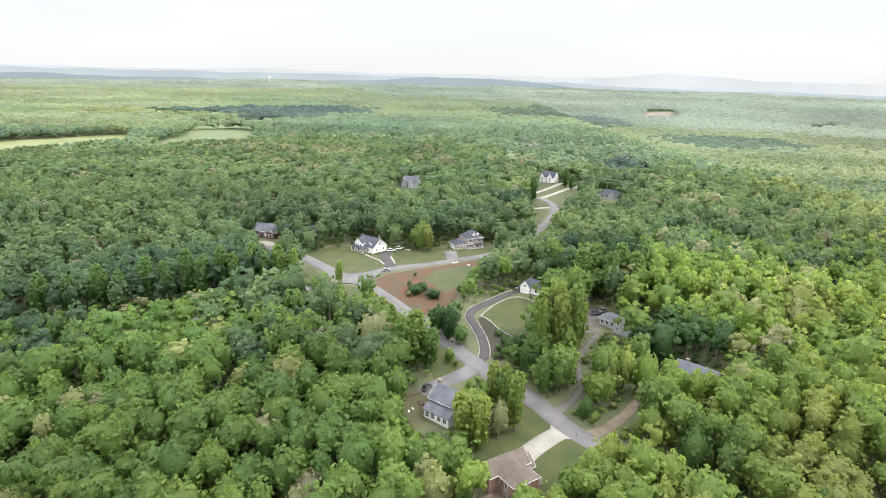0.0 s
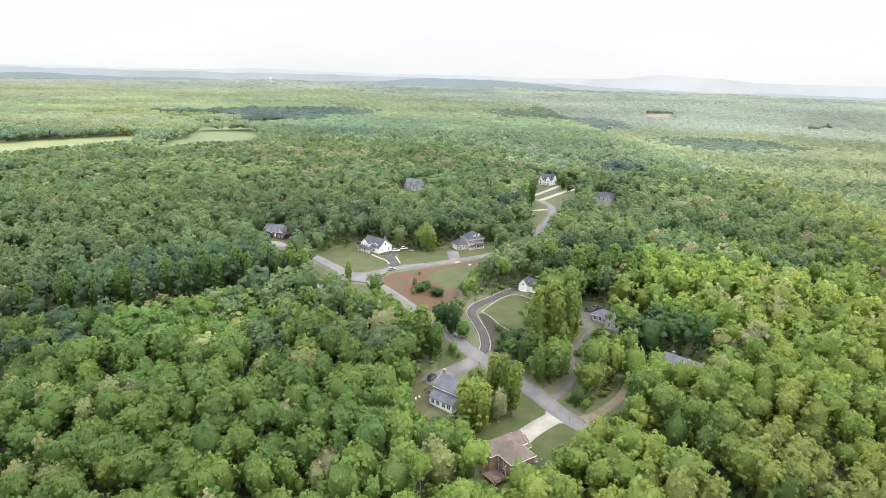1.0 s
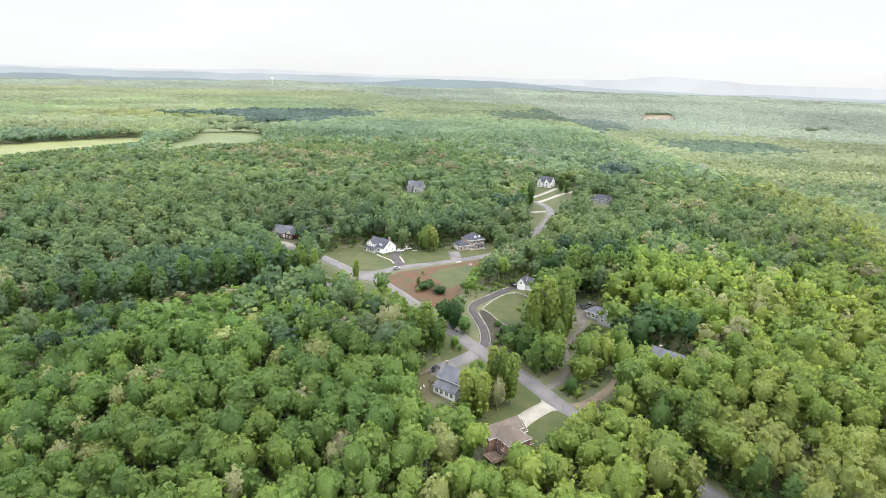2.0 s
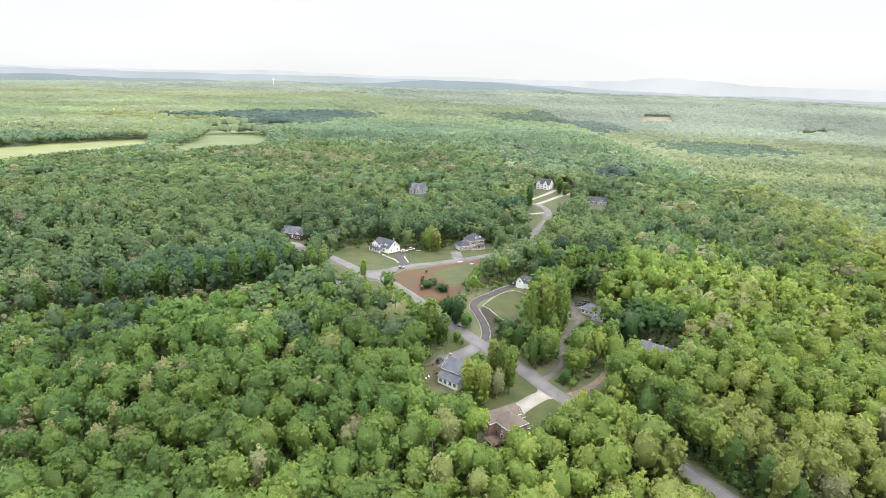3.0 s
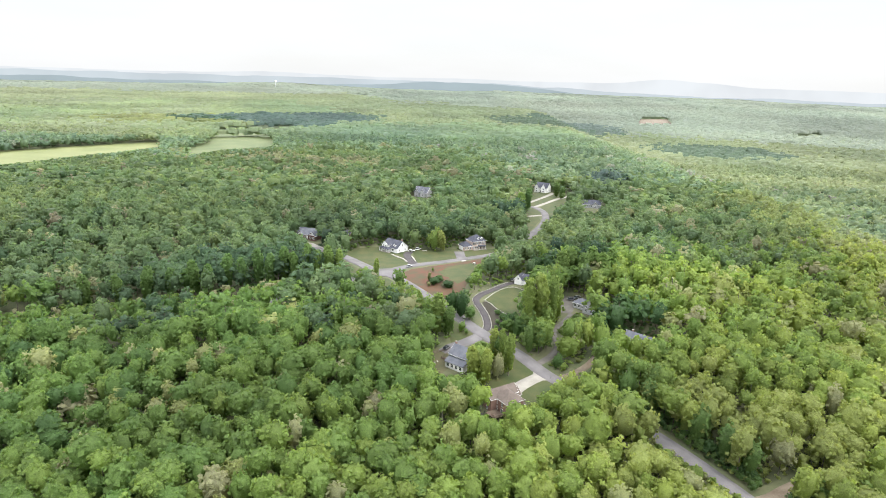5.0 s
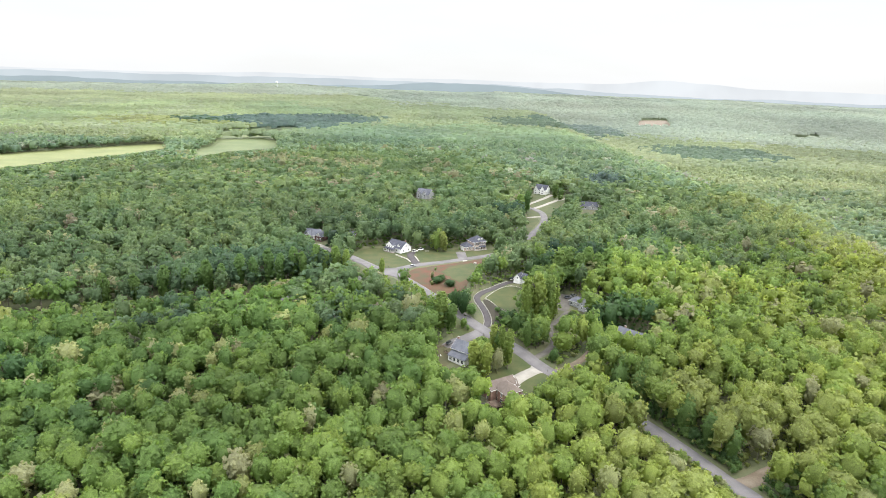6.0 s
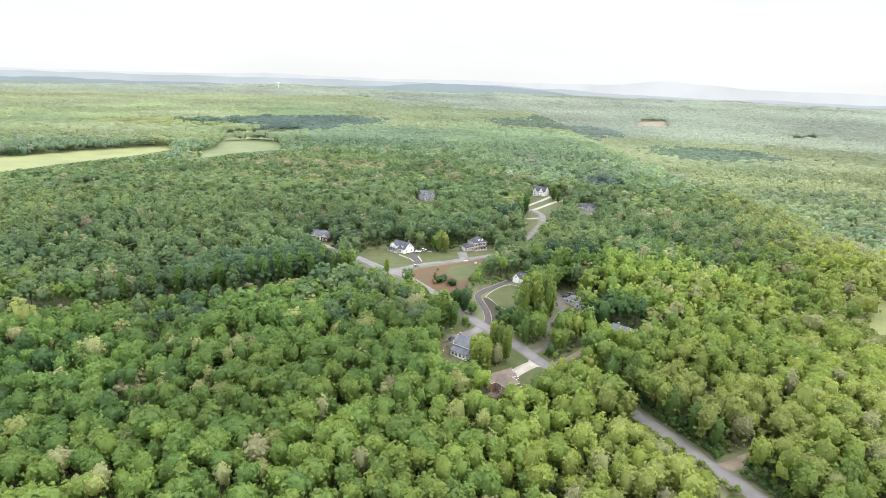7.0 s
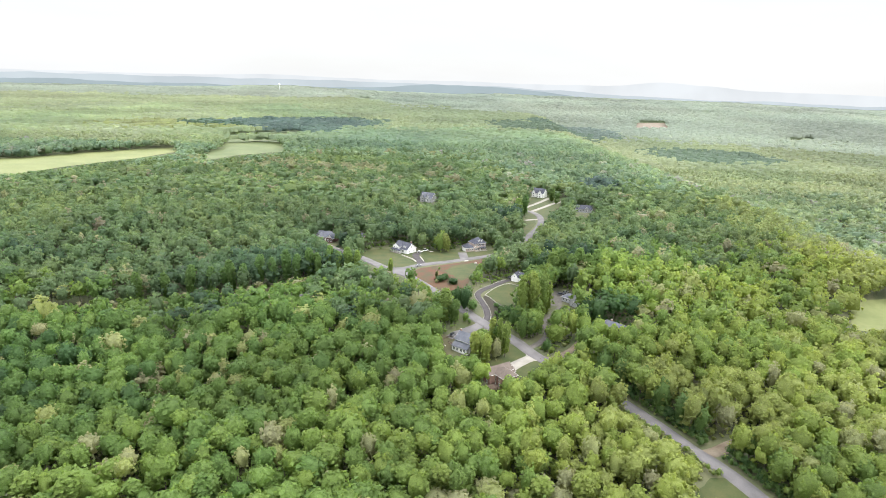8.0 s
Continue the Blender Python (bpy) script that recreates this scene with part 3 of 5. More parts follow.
SPRAY = 6  # leafy sprays to a puff
SHAPES = (1.05, 1.25, 0.9, 1.6, 1.15, 1.4)
NEAR = [crown_arrays(10 + i, (14, 18, 12, 16, 20, 11)[i], (58, 62, 54, 60, 66, 52)[i], 0.2, 60, 0.08, SHAPES[i], 1, 1.6, (0.34, 0.38, 0.3, 0.42, 0.34, 0.42)[i]) for i in range(6)]
NEAR += [crown_arrays(95 + i, 46, 150, 0.27, 120, 0.1, 1.9, 1, 3.2, 0.3) for i in range(2)]  # tall slender ones
MIDDLE = [crown_arrays(30 + i, (12, 14, 10, 13, 16, 9)[i], (23, 25, 21, 24, 27, 20)[i], 0.27, 14, 0.11, SHAPES[i], 0, 1.6, 0.32) for i in range(6)]
FAR = [crown_arrays(50 + i, 7, 6, 0.44, 4, 0.2, SHAPES[i], 0, 1.6, 0.3) for i in range(6)]
LOW_GROWTH = [crown_arrays(60 + i, 6, 3, 0.55, 5, 0.26, SHAPES[i]) for i in range(4)]
DISTANT = [crown_arrays(70 + i, 5, 0, 0, 5, 0.34, (1.0, 1.2, 0.9, 1.1)[i % 4], 0, 1.8, 0.1) for i in range(6)]
DISTANT = [(np.where((np.arange(len(v)) < len(BALLS[0][0]))[:, None], v * 1.3, v), q, n) for v, q, n in DISTANT]
DISTANT = [(v, q, np.stack((n[:, 0] * 0.4, n[:, 1] * 0.4, n[:, 2] * 0.3 + 0.8), 1)) for v, q, n in DISTANT]
TINY = [(v[:8], q[:5], n[:8]) for v, q, n in DISTANT]
TALL = {id(c): c[0][:, 2].max() for c in NEAR + MIDDLE + FAR + LOW_GROWTH + DISTANT + TINY}
LOW = {id(c): c[0][:, 2].min() for c in NEAR}
TRUNK = trunk_arrays(4, 0)
TRUNK_OUT = TRUNK[0] * np.array((1, 1, 0)) + 1e-5
TRUNK_OUT = TRUNK_OUT / np.linalg.norm(TRUNK_OUT, axis=1)[:, None]


def way_distance(x, y):
    best = 1e9
    for line, reach in KEEP_OFF:
        d = np.min(np.hypot(line[:, 0] - x, line[:, 1] - y)) - reach
        best = min(best, d)
    return best


KEEP_OFF = [(np.array([(p.x, p.y) for p in curve_points(line, 3.0)]), widths[-1] / 2 + 1.2) for line, widths, *_ in WAYS]
CLEAR = [(poly, (min(p[0] for p in poly) - 3, max(p[0] for p in poly) + 3, min(p[1] for p in poly) - 3, max(p[1] for p in poly) + 3)) for poly, *_ in OPEN]


PLOTS = [(-41.7, 339.3, 10), (15, 350, 11), (18, 140, 11), (1.8, 172, 9.5), (44, 264.6, 9), (71.6, 230, 9), (88.4, 189.4, 9), (-109, 369, 10), (-28.5, 549, 9), (103, 597, 10), (-80.5, 367, 6), (56.5, 425, 6.5), (137, 507, 10), (81, 308, 6.5), (65, 242, 6), (128, 562, 8),
         (-319, 624, 6), (-297, 626, 6), (-241, 616, 6), (-220, 622, 6), (-362, 457, 6), (-338, 438, 6), (-153, 403, 6)]


def is_open(x, y):
    for poly, (x0, x1, y0, y1) in CLEAR:
        if x0 < x < x1 and y0 < y < y1 and inside(poly, x, y):
            return True
    return False


# open ground, road stretches and house spots kept in the camera's sight
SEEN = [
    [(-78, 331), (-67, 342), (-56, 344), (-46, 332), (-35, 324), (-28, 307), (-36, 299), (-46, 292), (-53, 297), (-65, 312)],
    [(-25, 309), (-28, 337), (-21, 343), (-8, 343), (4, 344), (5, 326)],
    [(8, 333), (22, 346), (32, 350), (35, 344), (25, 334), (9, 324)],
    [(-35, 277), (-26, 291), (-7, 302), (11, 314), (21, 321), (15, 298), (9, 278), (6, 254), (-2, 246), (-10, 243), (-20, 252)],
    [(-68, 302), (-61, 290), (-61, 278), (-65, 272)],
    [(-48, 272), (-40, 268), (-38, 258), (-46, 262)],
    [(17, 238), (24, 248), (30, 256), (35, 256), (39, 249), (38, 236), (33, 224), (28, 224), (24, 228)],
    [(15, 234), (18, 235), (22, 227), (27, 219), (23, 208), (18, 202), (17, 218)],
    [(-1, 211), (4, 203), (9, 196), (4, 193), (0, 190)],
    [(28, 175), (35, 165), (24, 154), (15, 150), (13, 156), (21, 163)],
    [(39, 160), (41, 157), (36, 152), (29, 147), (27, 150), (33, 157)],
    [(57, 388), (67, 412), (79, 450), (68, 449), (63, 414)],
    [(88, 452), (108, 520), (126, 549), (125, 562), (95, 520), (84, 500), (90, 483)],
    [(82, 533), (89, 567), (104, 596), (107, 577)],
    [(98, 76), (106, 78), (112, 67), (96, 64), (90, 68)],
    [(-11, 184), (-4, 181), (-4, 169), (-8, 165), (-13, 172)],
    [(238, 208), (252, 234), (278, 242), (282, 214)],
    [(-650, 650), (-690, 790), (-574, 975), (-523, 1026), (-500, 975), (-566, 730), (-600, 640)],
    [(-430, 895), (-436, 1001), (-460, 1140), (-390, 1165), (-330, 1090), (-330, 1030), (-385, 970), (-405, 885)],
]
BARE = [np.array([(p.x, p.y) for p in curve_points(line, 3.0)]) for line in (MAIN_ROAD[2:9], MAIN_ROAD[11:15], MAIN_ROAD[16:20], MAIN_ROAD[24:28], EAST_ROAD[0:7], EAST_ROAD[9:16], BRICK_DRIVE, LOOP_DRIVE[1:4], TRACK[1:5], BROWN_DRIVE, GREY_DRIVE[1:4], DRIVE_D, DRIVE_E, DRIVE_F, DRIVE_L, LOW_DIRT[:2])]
HOUSE_SIGHTS = [(-42, 344, 6), (14, 351, 7), (16, 142, 6.5), (1, 173, 9), (44, 276, 4), (71, 234, 7), (90, 193, 7), (-109, 372, 7), (-80, 377, 3), (103, 606, 14), (-32, 557, 15), (140, 512, 13), (66, 236, 5), (-319, 633, 5), (-241, 626, 5), (-362, 468, 4)]


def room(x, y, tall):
    """How tall a tree may stand here without hiding open ground, roads or houses from the camera."""
    # sight lines run from one mean camera place, (-5, -45), 108 m up
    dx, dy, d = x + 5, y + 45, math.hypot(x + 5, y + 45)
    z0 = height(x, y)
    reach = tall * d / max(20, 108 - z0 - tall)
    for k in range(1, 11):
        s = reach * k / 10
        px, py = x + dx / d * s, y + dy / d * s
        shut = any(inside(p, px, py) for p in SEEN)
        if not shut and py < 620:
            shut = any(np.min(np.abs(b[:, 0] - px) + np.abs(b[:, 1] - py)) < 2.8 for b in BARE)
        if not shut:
            shut = any(math.hypot(px - hx, py - hy) < hr for hx, hy, hr in HOUSE_SIGHTS)
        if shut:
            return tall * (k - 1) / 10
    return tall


STANDS = [  # stands of one tone: x, y, radius, tone
    # the dark tones here paint shade among tall trees and along the valley
    (82, 304, 22, 0.0), (60, 275, 14, 0.0), (86, 206, 14, 0.02), (-134, 280, 30, 0.06), (-98, 284, 24, 0.08), (-175, 266, 26, 0.12), (47, 446, 18, 0.04), (179, 618, 30, 0.02),
    (-248, 754, 60, 0.86), (-173, 702, 52, 0.87), (-126, 730, 40, 0.85), (335, 706, 50, 0.9), (350, 640, 40, 0.95),
    (-481, 1563, 150, 0.0), (-362, 1400, 110, 0.03), (-337, 1620, 160, 0.0), (264, 1716, 160, 0.05), (400, 1880, 160, 0.0), (640, 1390, 150, 0.04), (-626, 1503, 90, 0.06),
    (285, 477, 40, 0.66), (280, 398, 40, 0.66),
]


def tone_at(gen, x, y):
    """Most trees are of a middle green, yellower to the east, partly for painted sun and glare; a few are pale, tan or
    still in bud.
    """
    rare, own = gen.random(), gen.beta(1.7, 1.6)
    own += (0.5 - own) * 0.75 * smooth(600, 1400, y)
    stand = 0.16 * noise.noise(Vector((x / 70, y / 70, 1.5)))
    for sx, sy, sr, tone in STANDS:
        if math.hypot(x - sx, y - sy) < sr * (0.8 + 0.4 * rare) and own > (0.18 if tone < 0.8 else 0.5):
            return min(1, max(0, tone + 0.1 * (own - 0.5)))
    if y > 1000:
        stand = 0.34 * noise.noise(Vector((x / 300, y / 600, 6.5))) + 0.36 * smooth(-250, -600, x)
    elif rare > 0.955 - 0.035 * smooth(220, 150, y) - 0.05 * smooth(60, 260, x) * smooth(500, 300, y):
        return 0.83 + gen.random() * 0.15
    # east terms paint sun and glare; those at (150, 320) and south-east, shade
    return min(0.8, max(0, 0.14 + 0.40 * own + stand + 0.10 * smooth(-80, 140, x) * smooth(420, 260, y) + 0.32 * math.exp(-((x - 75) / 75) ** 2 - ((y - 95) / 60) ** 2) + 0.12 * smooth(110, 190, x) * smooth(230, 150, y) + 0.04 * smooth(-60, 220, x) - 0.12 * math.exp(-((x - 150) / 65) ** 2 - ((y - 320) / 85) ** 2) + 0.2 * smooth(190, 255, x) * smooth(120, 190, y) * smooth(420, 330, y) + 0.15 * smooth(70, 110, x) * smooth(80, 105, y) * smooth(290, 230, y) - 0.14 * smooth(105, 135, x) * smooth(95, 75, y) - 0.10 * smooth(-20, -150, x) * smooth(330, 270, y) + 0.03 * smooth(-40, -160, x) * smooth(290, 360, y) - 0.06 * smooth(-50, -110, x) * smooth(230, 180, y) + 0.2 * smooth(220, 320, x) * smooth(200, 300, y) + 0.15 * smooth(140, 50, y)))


def wood(name, region, gap, crowns, seed, tall=(14.0, 21.0), radius=(4.2, 6.9), trunk=True, check=True, label=""):
    """All the trees of a stretch of woods, in one mesh, or their places where name is empty."""
    gen = np.random.default_rng(seed)
    x0, x1, y0, y1 = region[:4]
    test = region[4] if len(region) > 4 else None
    spots = []
    for j in range(int((y1 - y0) / (gap * 0.87))):
        for i in range(int((x1 - x0) / gap)):
            x = x0 + (i + 0.5 * (j % 2)) * gap + gen.uniform(-0.38, 0.38) * gap
            y = y0 + j * gap * 0.87 + gen.uniform(-0.38, 0.38) * gap
            h, r, c, a, tone, keep = gen.uniform(*tall), gen.uniform(*radius), gen.integers(len(crowns)), gen.uniform(0, 6.28), tone_at(gen, x, y), gen.random()
            if test and not test(x, y):
                continue
            if keep > 0.9 and h > 12:  # an old tree above the rest
                h, r = h * 1.12, r * 1.35
            if is_open(x, y) or any(math.hypot(x - hx, y - hy) < hr + 1 for hx, hy, hr in PLOTS):
                continue
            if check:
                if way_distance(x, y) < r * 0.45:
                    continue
                # shortened or left out where it would hide those from the camera
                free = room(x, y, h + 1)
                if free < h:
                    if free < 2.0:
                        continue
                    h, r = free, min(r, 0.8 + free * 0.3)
            spots.append((x, y, h, r, c, a, tone))
    if not name:
        return spots
    return grow(name, spots, crowns, trunk, label)


def grow(name, spots, crowns, trunk, label, mat=None, deep=0.285):
    cos, qs, tones, slots, ways, base = [], [], [], [], [], 0
    for x, y, h, r, c, a, tone in spots:
        v, q, n = crowns[c]
        tallness = TALL[id(crowns[c])]
        s = np.array((r, r, min(r, h * deep)))
        w = v * s
        ca, sa = math.cos(a), math.sin(a)
        z0 = height(x, y)
        w = np.stack((w[:, 0] * ca - w[:, 1] * sa + x, w[:, 0] * sa + w[:, 1] * ca + y, w[:, 2] + z0 + h - s[2] * tallness), 1)
        cos.append(w), qs.append(q + base), tones.append(np.full(len(w), tone)), slots.append(np.zeros(len(q)))
        ways.append(np.stack((n[:, 0] * ca - n[:, 1] * sa, n[:, 0] * sa + n[:, 1] * ca, n[:, 2]), 1))
        base += len(w)
        if trunk and y < 330:
            v, q = TRUNK
            w = v * np.array((h, h, h)) + np.array((x, y, z0))
            cos.append(w), qs.append(q + base), tones.append(np.zeros(len(w))), slots.append(np.ones(len(q)))
            ways.append(TRUNK_OUT)
            base += len(w)
    me = quick_mesh(name, np.concatenate(cos), np.concatenate(qs), [mat or LEAVES, BARK], True, np.concatenate(slots), np.concatenate(tones), np.concatenate(ways))
    return tagged(new(name, me), label, "trees", kind="stuff")


def in_view(x, y, side=0.74, back=146):
    return abs(x + 5) < side * (y + back) + 14


near_spots = wood("", (-270, 270, 8, 190, in_view), 7.7, NEAR[:6], 1, (13.0, 20.5), (3.3, 6.1))
near_spots.sort(key=lambda s: s[1] + 0.05 * abs(s[0]))
single, rest = near_spots[:290], near_spots[290:]
grow("near_woods", rest, NEAR, True, "dense spring woods in fresh green leaf")
crown_meshes = [quick_mesh("crown", v, q, [LEAVES], True, facing=n) for v, q, n in NEAR]
trunk_meshes = [quick_mesh("trunk", *trunk_arrays(6, 4, 90 + i), [BARK], True) for i in range(3)]

def lone_tree(x, y, h, r, c=0, tone=0.5, turn=0.0, label="broad-leaved tree in fresh spring leaf among dense woods", group="woodland trees", slim=1.0):
    """A tree of its own: a trunk with limbs and a leafy crown."""
    if h > 4.2 * r:
        c = 6 + c % 2
    tree = tagged(new("tree"), label, "tree", group)
    tree.matrix_world = Matrix.Translation((x, y, height(x, y))) @ Matrix.Rotation(turn, 4, "Z")
    t = new("trunk", trunk_meshes[c % 3])
    t.parent, t.scale = tree, (h, h, h)
    k = new("crown", crown_meshes[c])
    k["shade"] = tone
    tallness = TALL[id(NEAR[c])]
    sz = min(r * 1.1, 0.8 * h / (tallness - LOW[id(NEAR[c])])) if c > 5 else min(h * 0.28, max(r * 0.85, h * 0.22 * slim))
    if slim > 1:  # leafy down to the ground
        sz = h * slim / (tallness - LOW[id(NEAR[c])])
    k.parent, k.scale, k.location = tree, (r, r, sz), (0, 0, h - sz * tallness)
    return tree


for x, y, h, r, c, a, tone in single:
    lone_tree(x, y, h, r, c, tone, a)

# trees that stand by themselves among the houses: place, height, spread, tone
STANDING = {
    "slender young tree with light green leaves near a house": [(17.1, 174.5, 16.3, 2.6, 0.7), (20.5, 169.6, 19.4, 2.2, 0.55), (22.8, 162.6, 21, 2.9, 0.6), (12.1, 153.9, 17.3, 3.1, 0.72), (6.9, 156.4, 17, 3.5, 0.74), (10.2, 180.5, 6.6, 2.7, 0.5)],
    "budding tree with pinkish grey twigs on the lawn": [(17.8, 160.4, 12.3, 3.2, 0.95)],
    "tall light green tree beside the lawn": [(35, 197, 30, 3.7, 0.6), (41.3, 199, 32, 4.6, 0.66), (47.1, 203, 30, 4.2, 0.5), (52.3, 213, 21.6, 2.7, 0.6), (34.2, 182.7, 16, 3.9, 0.3), (38.7, 181.4, 15.5, 4.0, 0.25), (43, 186, 10.4, 2.8, 0.2), (55.7, 182.5, 17, 4.2, 0.6), (61.4, 184, 18, 4.6, 0.7), (67.6, 182, 17, 4.8, 0.55), (29.8, 193.4, 12.8, 3.3, 0.12), (32.8, 193.5, 10.7, 3.3, 0.1)],
    "low dark green young tree beside the drive": [(29.4, 207.4, 7.9, 3, 0.02), (25.5, 200.6, 8, 2.5, 0.05), (47.6, 166.3, 5.9, 1.9, 0.6), (45.5, 170, 7.9, 2.6, 0.1), (3.2, 217.8, 15, 4.4, 0.0), (7.5, 212.5, 9.2, 3.9, 0.15), (-1.3, 222.1, 13, 4, 0.02), (3.1, 199.8, 5.5, 2.5, 0.4), (5.1, 196.1, 3.9, 1.4, 0.3), (22.5, 221, 3, 1.8, 0.1), (24.5, 215, 4, 2.2, 0.08), (21.5, 209, 3.2, 1.9, 0.12), (26, 210.5, 5, 2.4, 0.05), (23.4, 204, 4, 2.0, 0.14), (28, 213.5, 5, 2.5, 0.06), (20.4, 203, 2.4, 1.4, 0.2)],
    "low dark bush on the clay lot": [(-12.1, 260.4, 4.6, 4.0, 0.03), (-4, 255, 4.4, 4.2, 0.0), (-15, 266.6, 5.5, 1.3, 0.92), (-9.7, 264.4, 4.5, 3.2, 0.05), (-14.9, 256.6, 2.7, 1.5, 0.92), (-13.4, 286.4, 2.9, 1.1, 0.3)],
    "tall yellow-green tree crowding the road edge": [(45, 141, 16, 4.6, 0.7), (51, 137, 17, 4.8, 0.72), (56, 131, 15.5, 4.6, 0.74), (61, 124, 13.5, 4.4, 0.7), (40, 136, 16, 5, 0.64), (47, 131, 18, 5, 0.66), (54, 125, 18, 5.2, 0.7), (68, 118, 8, 3.4, 0.66), (75, 110, 8, 3.2, 0.6), (82, 102, 8, 3.2, 0.6)],
    # the low tones paint this roadside's shade into the leaf colour
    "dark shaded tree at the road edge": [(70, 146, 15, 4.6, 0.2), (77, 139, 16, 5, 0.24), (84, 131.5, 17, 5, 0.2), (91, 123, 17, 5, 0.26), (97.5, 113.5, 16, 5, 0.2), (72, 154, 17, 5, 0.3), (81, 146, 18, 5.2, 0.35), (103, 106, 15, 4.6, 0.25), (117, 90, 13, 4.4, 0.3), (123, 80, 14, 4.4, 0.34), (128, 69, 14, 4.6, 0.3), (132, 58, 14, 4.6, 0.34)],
    "slender leafy tree on the road bank": [(-24, 229, 12, 2.4, 0.5), (-19.5, 221.5, 13, 2.8, 0.6), (-31, 238.5, 14, 2.6, 0.4), (-23, 222, 14, 3.2, 0.62), (-28, 231, 13, 3.0, 0.5)],
    "full leafy tree beside the road below the clay lot": [(-9, 197, 21, 4.4, 0.5), (-13.5, 203, 18, 4.3, 0.42), (-27, 219, 19, 4.6, 0.56), (-33.5, 222, 17, 4.4, 0.48), (-21, 213, 15, 4.0, 0.4), (-41, 233, 16, 4.4, 0.52), (-3.5, 194.5, 16, 3.3, 0.28)],
    "leafy tree in front of the tan house": [(82, 178, 13, 4.2, 0.6), (89, 181, 10.5, 4.2, 0.62), (95.5, 182, 11, 4.4, 0.7)],
    "tall straight tree at the edge of the side valley": [(-70, 272, 19, 2.9, 0.5), (-76, 271.5, 22, 3.6, 0.40), (-83, 269, 20, 3.0, 0.34), (-89, 270.5, 24, 3.8, 0.26), (-96, 267, 20, 3.2, 0.24), (-102, 269, 23.5, 3.9, 0.18), (-110, 264, 21, 3.6, 0.14), (-117, 265.5, 24, 3.8, 0.12),
        (-125, 260, 21, 3.4, 0.12), (-134, 260.5, 24, 4.0, 0.16), (-143, 254, 20, 3.4, 0.14), (-152, 256, 23, 3.9, 0.2), (-163, 250, 21, 3.5, 0.16), (-176, 249, 23, 4.0, 0.2), (-190, 242.5, 20, 3.5, 0.24), (-206, 238, 22, 3.8, 0.24)],
    "tall straight tree behind the grey house": [(62, 257, 24, 4.6, 0.4), (68, 262, 25, 4.8, 0.34), (74, 258, 23, 4.4, 0.3), (80, 264, 25, 4.8, 0.28), (86, 258, 23, 4.4, 0.32), (71, 268, 24, 4.6, 0.3), (92, 266, 24, 4.6, 0.3)],
    "thin sparse tree at the road junction": [(-45.5, 255, 17.5, 2.0, 0.6)],
    "pale green tree between two houses": [(-12.8, 341, 18, 5.0, 0.5), (-8.8, 338.5, 16, 3.6, 0.8), (-16.1, 342, 15, 4.2, 0.55)],
    "slim tree on the lawn by the far drives": [(111.8, 562, 16.3, 3.8, 0.3), (125.1, 594, 14.9, 3.4, 0.3), (114.9, 546, 13.3, 3.1, 0.2), (70.5, 478, 22.6, 4.1, 0.1), (63.8, 472, 20.1, 4.5, 0.4)],
}
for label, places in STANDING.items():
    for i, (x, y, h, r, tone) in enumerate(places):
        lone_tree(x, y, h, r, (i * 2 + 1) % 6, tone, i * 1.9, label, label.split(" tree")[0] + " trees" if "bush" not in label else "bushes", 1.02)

spots = wood("", (-130, 150, 40, 385), 4.8, LOW_GROWTH, 8, (1.0, 4.2), (1.1, 2.3), False)
grow("undergrowth", spots, LOW_GROWTH, False, "low green undergrowth beneath and between the trees")
spots = wood("", (-260, 260, 20, 200, in_view), 9.0, FAR, 9, (7, 13), (2.8, 4.4), False)
grow("undergrowth", spots, FAR, False, "young trees under the taller woods")
gen = np.random.default_rng(33)
spots = []
verge = curve_points(MAIN_ROAD[2:10], 1.5)
for p, q in zip(verge, verge[1:]):
    side = Vector(((q - p).y, -(q - p).x, 0)).normalized()
    # east bank bushes get low tones, its shade painted into their leaves
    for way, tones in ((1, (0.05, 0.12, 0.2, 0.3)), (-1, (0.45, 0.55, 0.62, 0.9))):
        for off in ((5.2, 8.2) if way > 0 else (5.6,)):
            at = p + side * way * (off + gen.uniform(-0.6, 1.4))
            h = gen.uniform(2.2, 4.6) + (1.5 if off > 8 else 0)
            if way_distance(at.x, at.y) > 0.3 and not is_open(at.x, at.y):
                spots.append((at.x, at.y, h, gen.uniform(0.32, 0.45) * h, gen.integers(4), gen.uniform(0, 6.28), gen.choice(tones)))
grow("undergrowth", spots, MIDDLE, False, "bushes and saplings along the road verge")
gen = np.random.default_rng(21)
spots = []
for i in range(1500):
    x, y = gen.uniform(-262, -68), gen.uniform(190, 268)
    if inside(VALLEY, x, y) and way_distance(x, y) > 0.5:
        h = gen.uniform(2.0, 8.0)
        spots.append((x, y, h, gen.uniform(0.35, 0.5) * h, gen.integers(4), gen.uniform(0, 6.28), gen.choice((0.1, 0.2, 0.35, 0.5, 0.97))))
grow("undergrowth", spots, LOW_GROWTH, False, "shrubs and saplings in the side valley")
choose = np.random.default_rng(12)
spots = wood("", (-520, 520, 187, 470, in_view), 9.0, MIDDLE, 2)
# farther trees get the cooler green that holds a little painted haze
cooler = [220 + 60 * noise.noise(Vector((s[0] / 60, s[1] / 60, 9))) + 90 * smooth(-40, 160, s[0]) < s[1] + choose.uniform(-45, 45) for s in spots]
grow("middle_woods", [s for s, k in zip(spots, cooler) if not k], MIDDLE, True, "dense yellow-green woods beside the houses")
choose = np.random.default_rng(13)
grow("middle_woods", [s for s, k in zip(spots, cooler) if k and s[0] < 305 + choose.uniform(-30, 30)], MIDDLE, True, "dense green woods behind and between the houses", COOL_HAZE_LEAVES)
choose = np.random.default_rng(13)
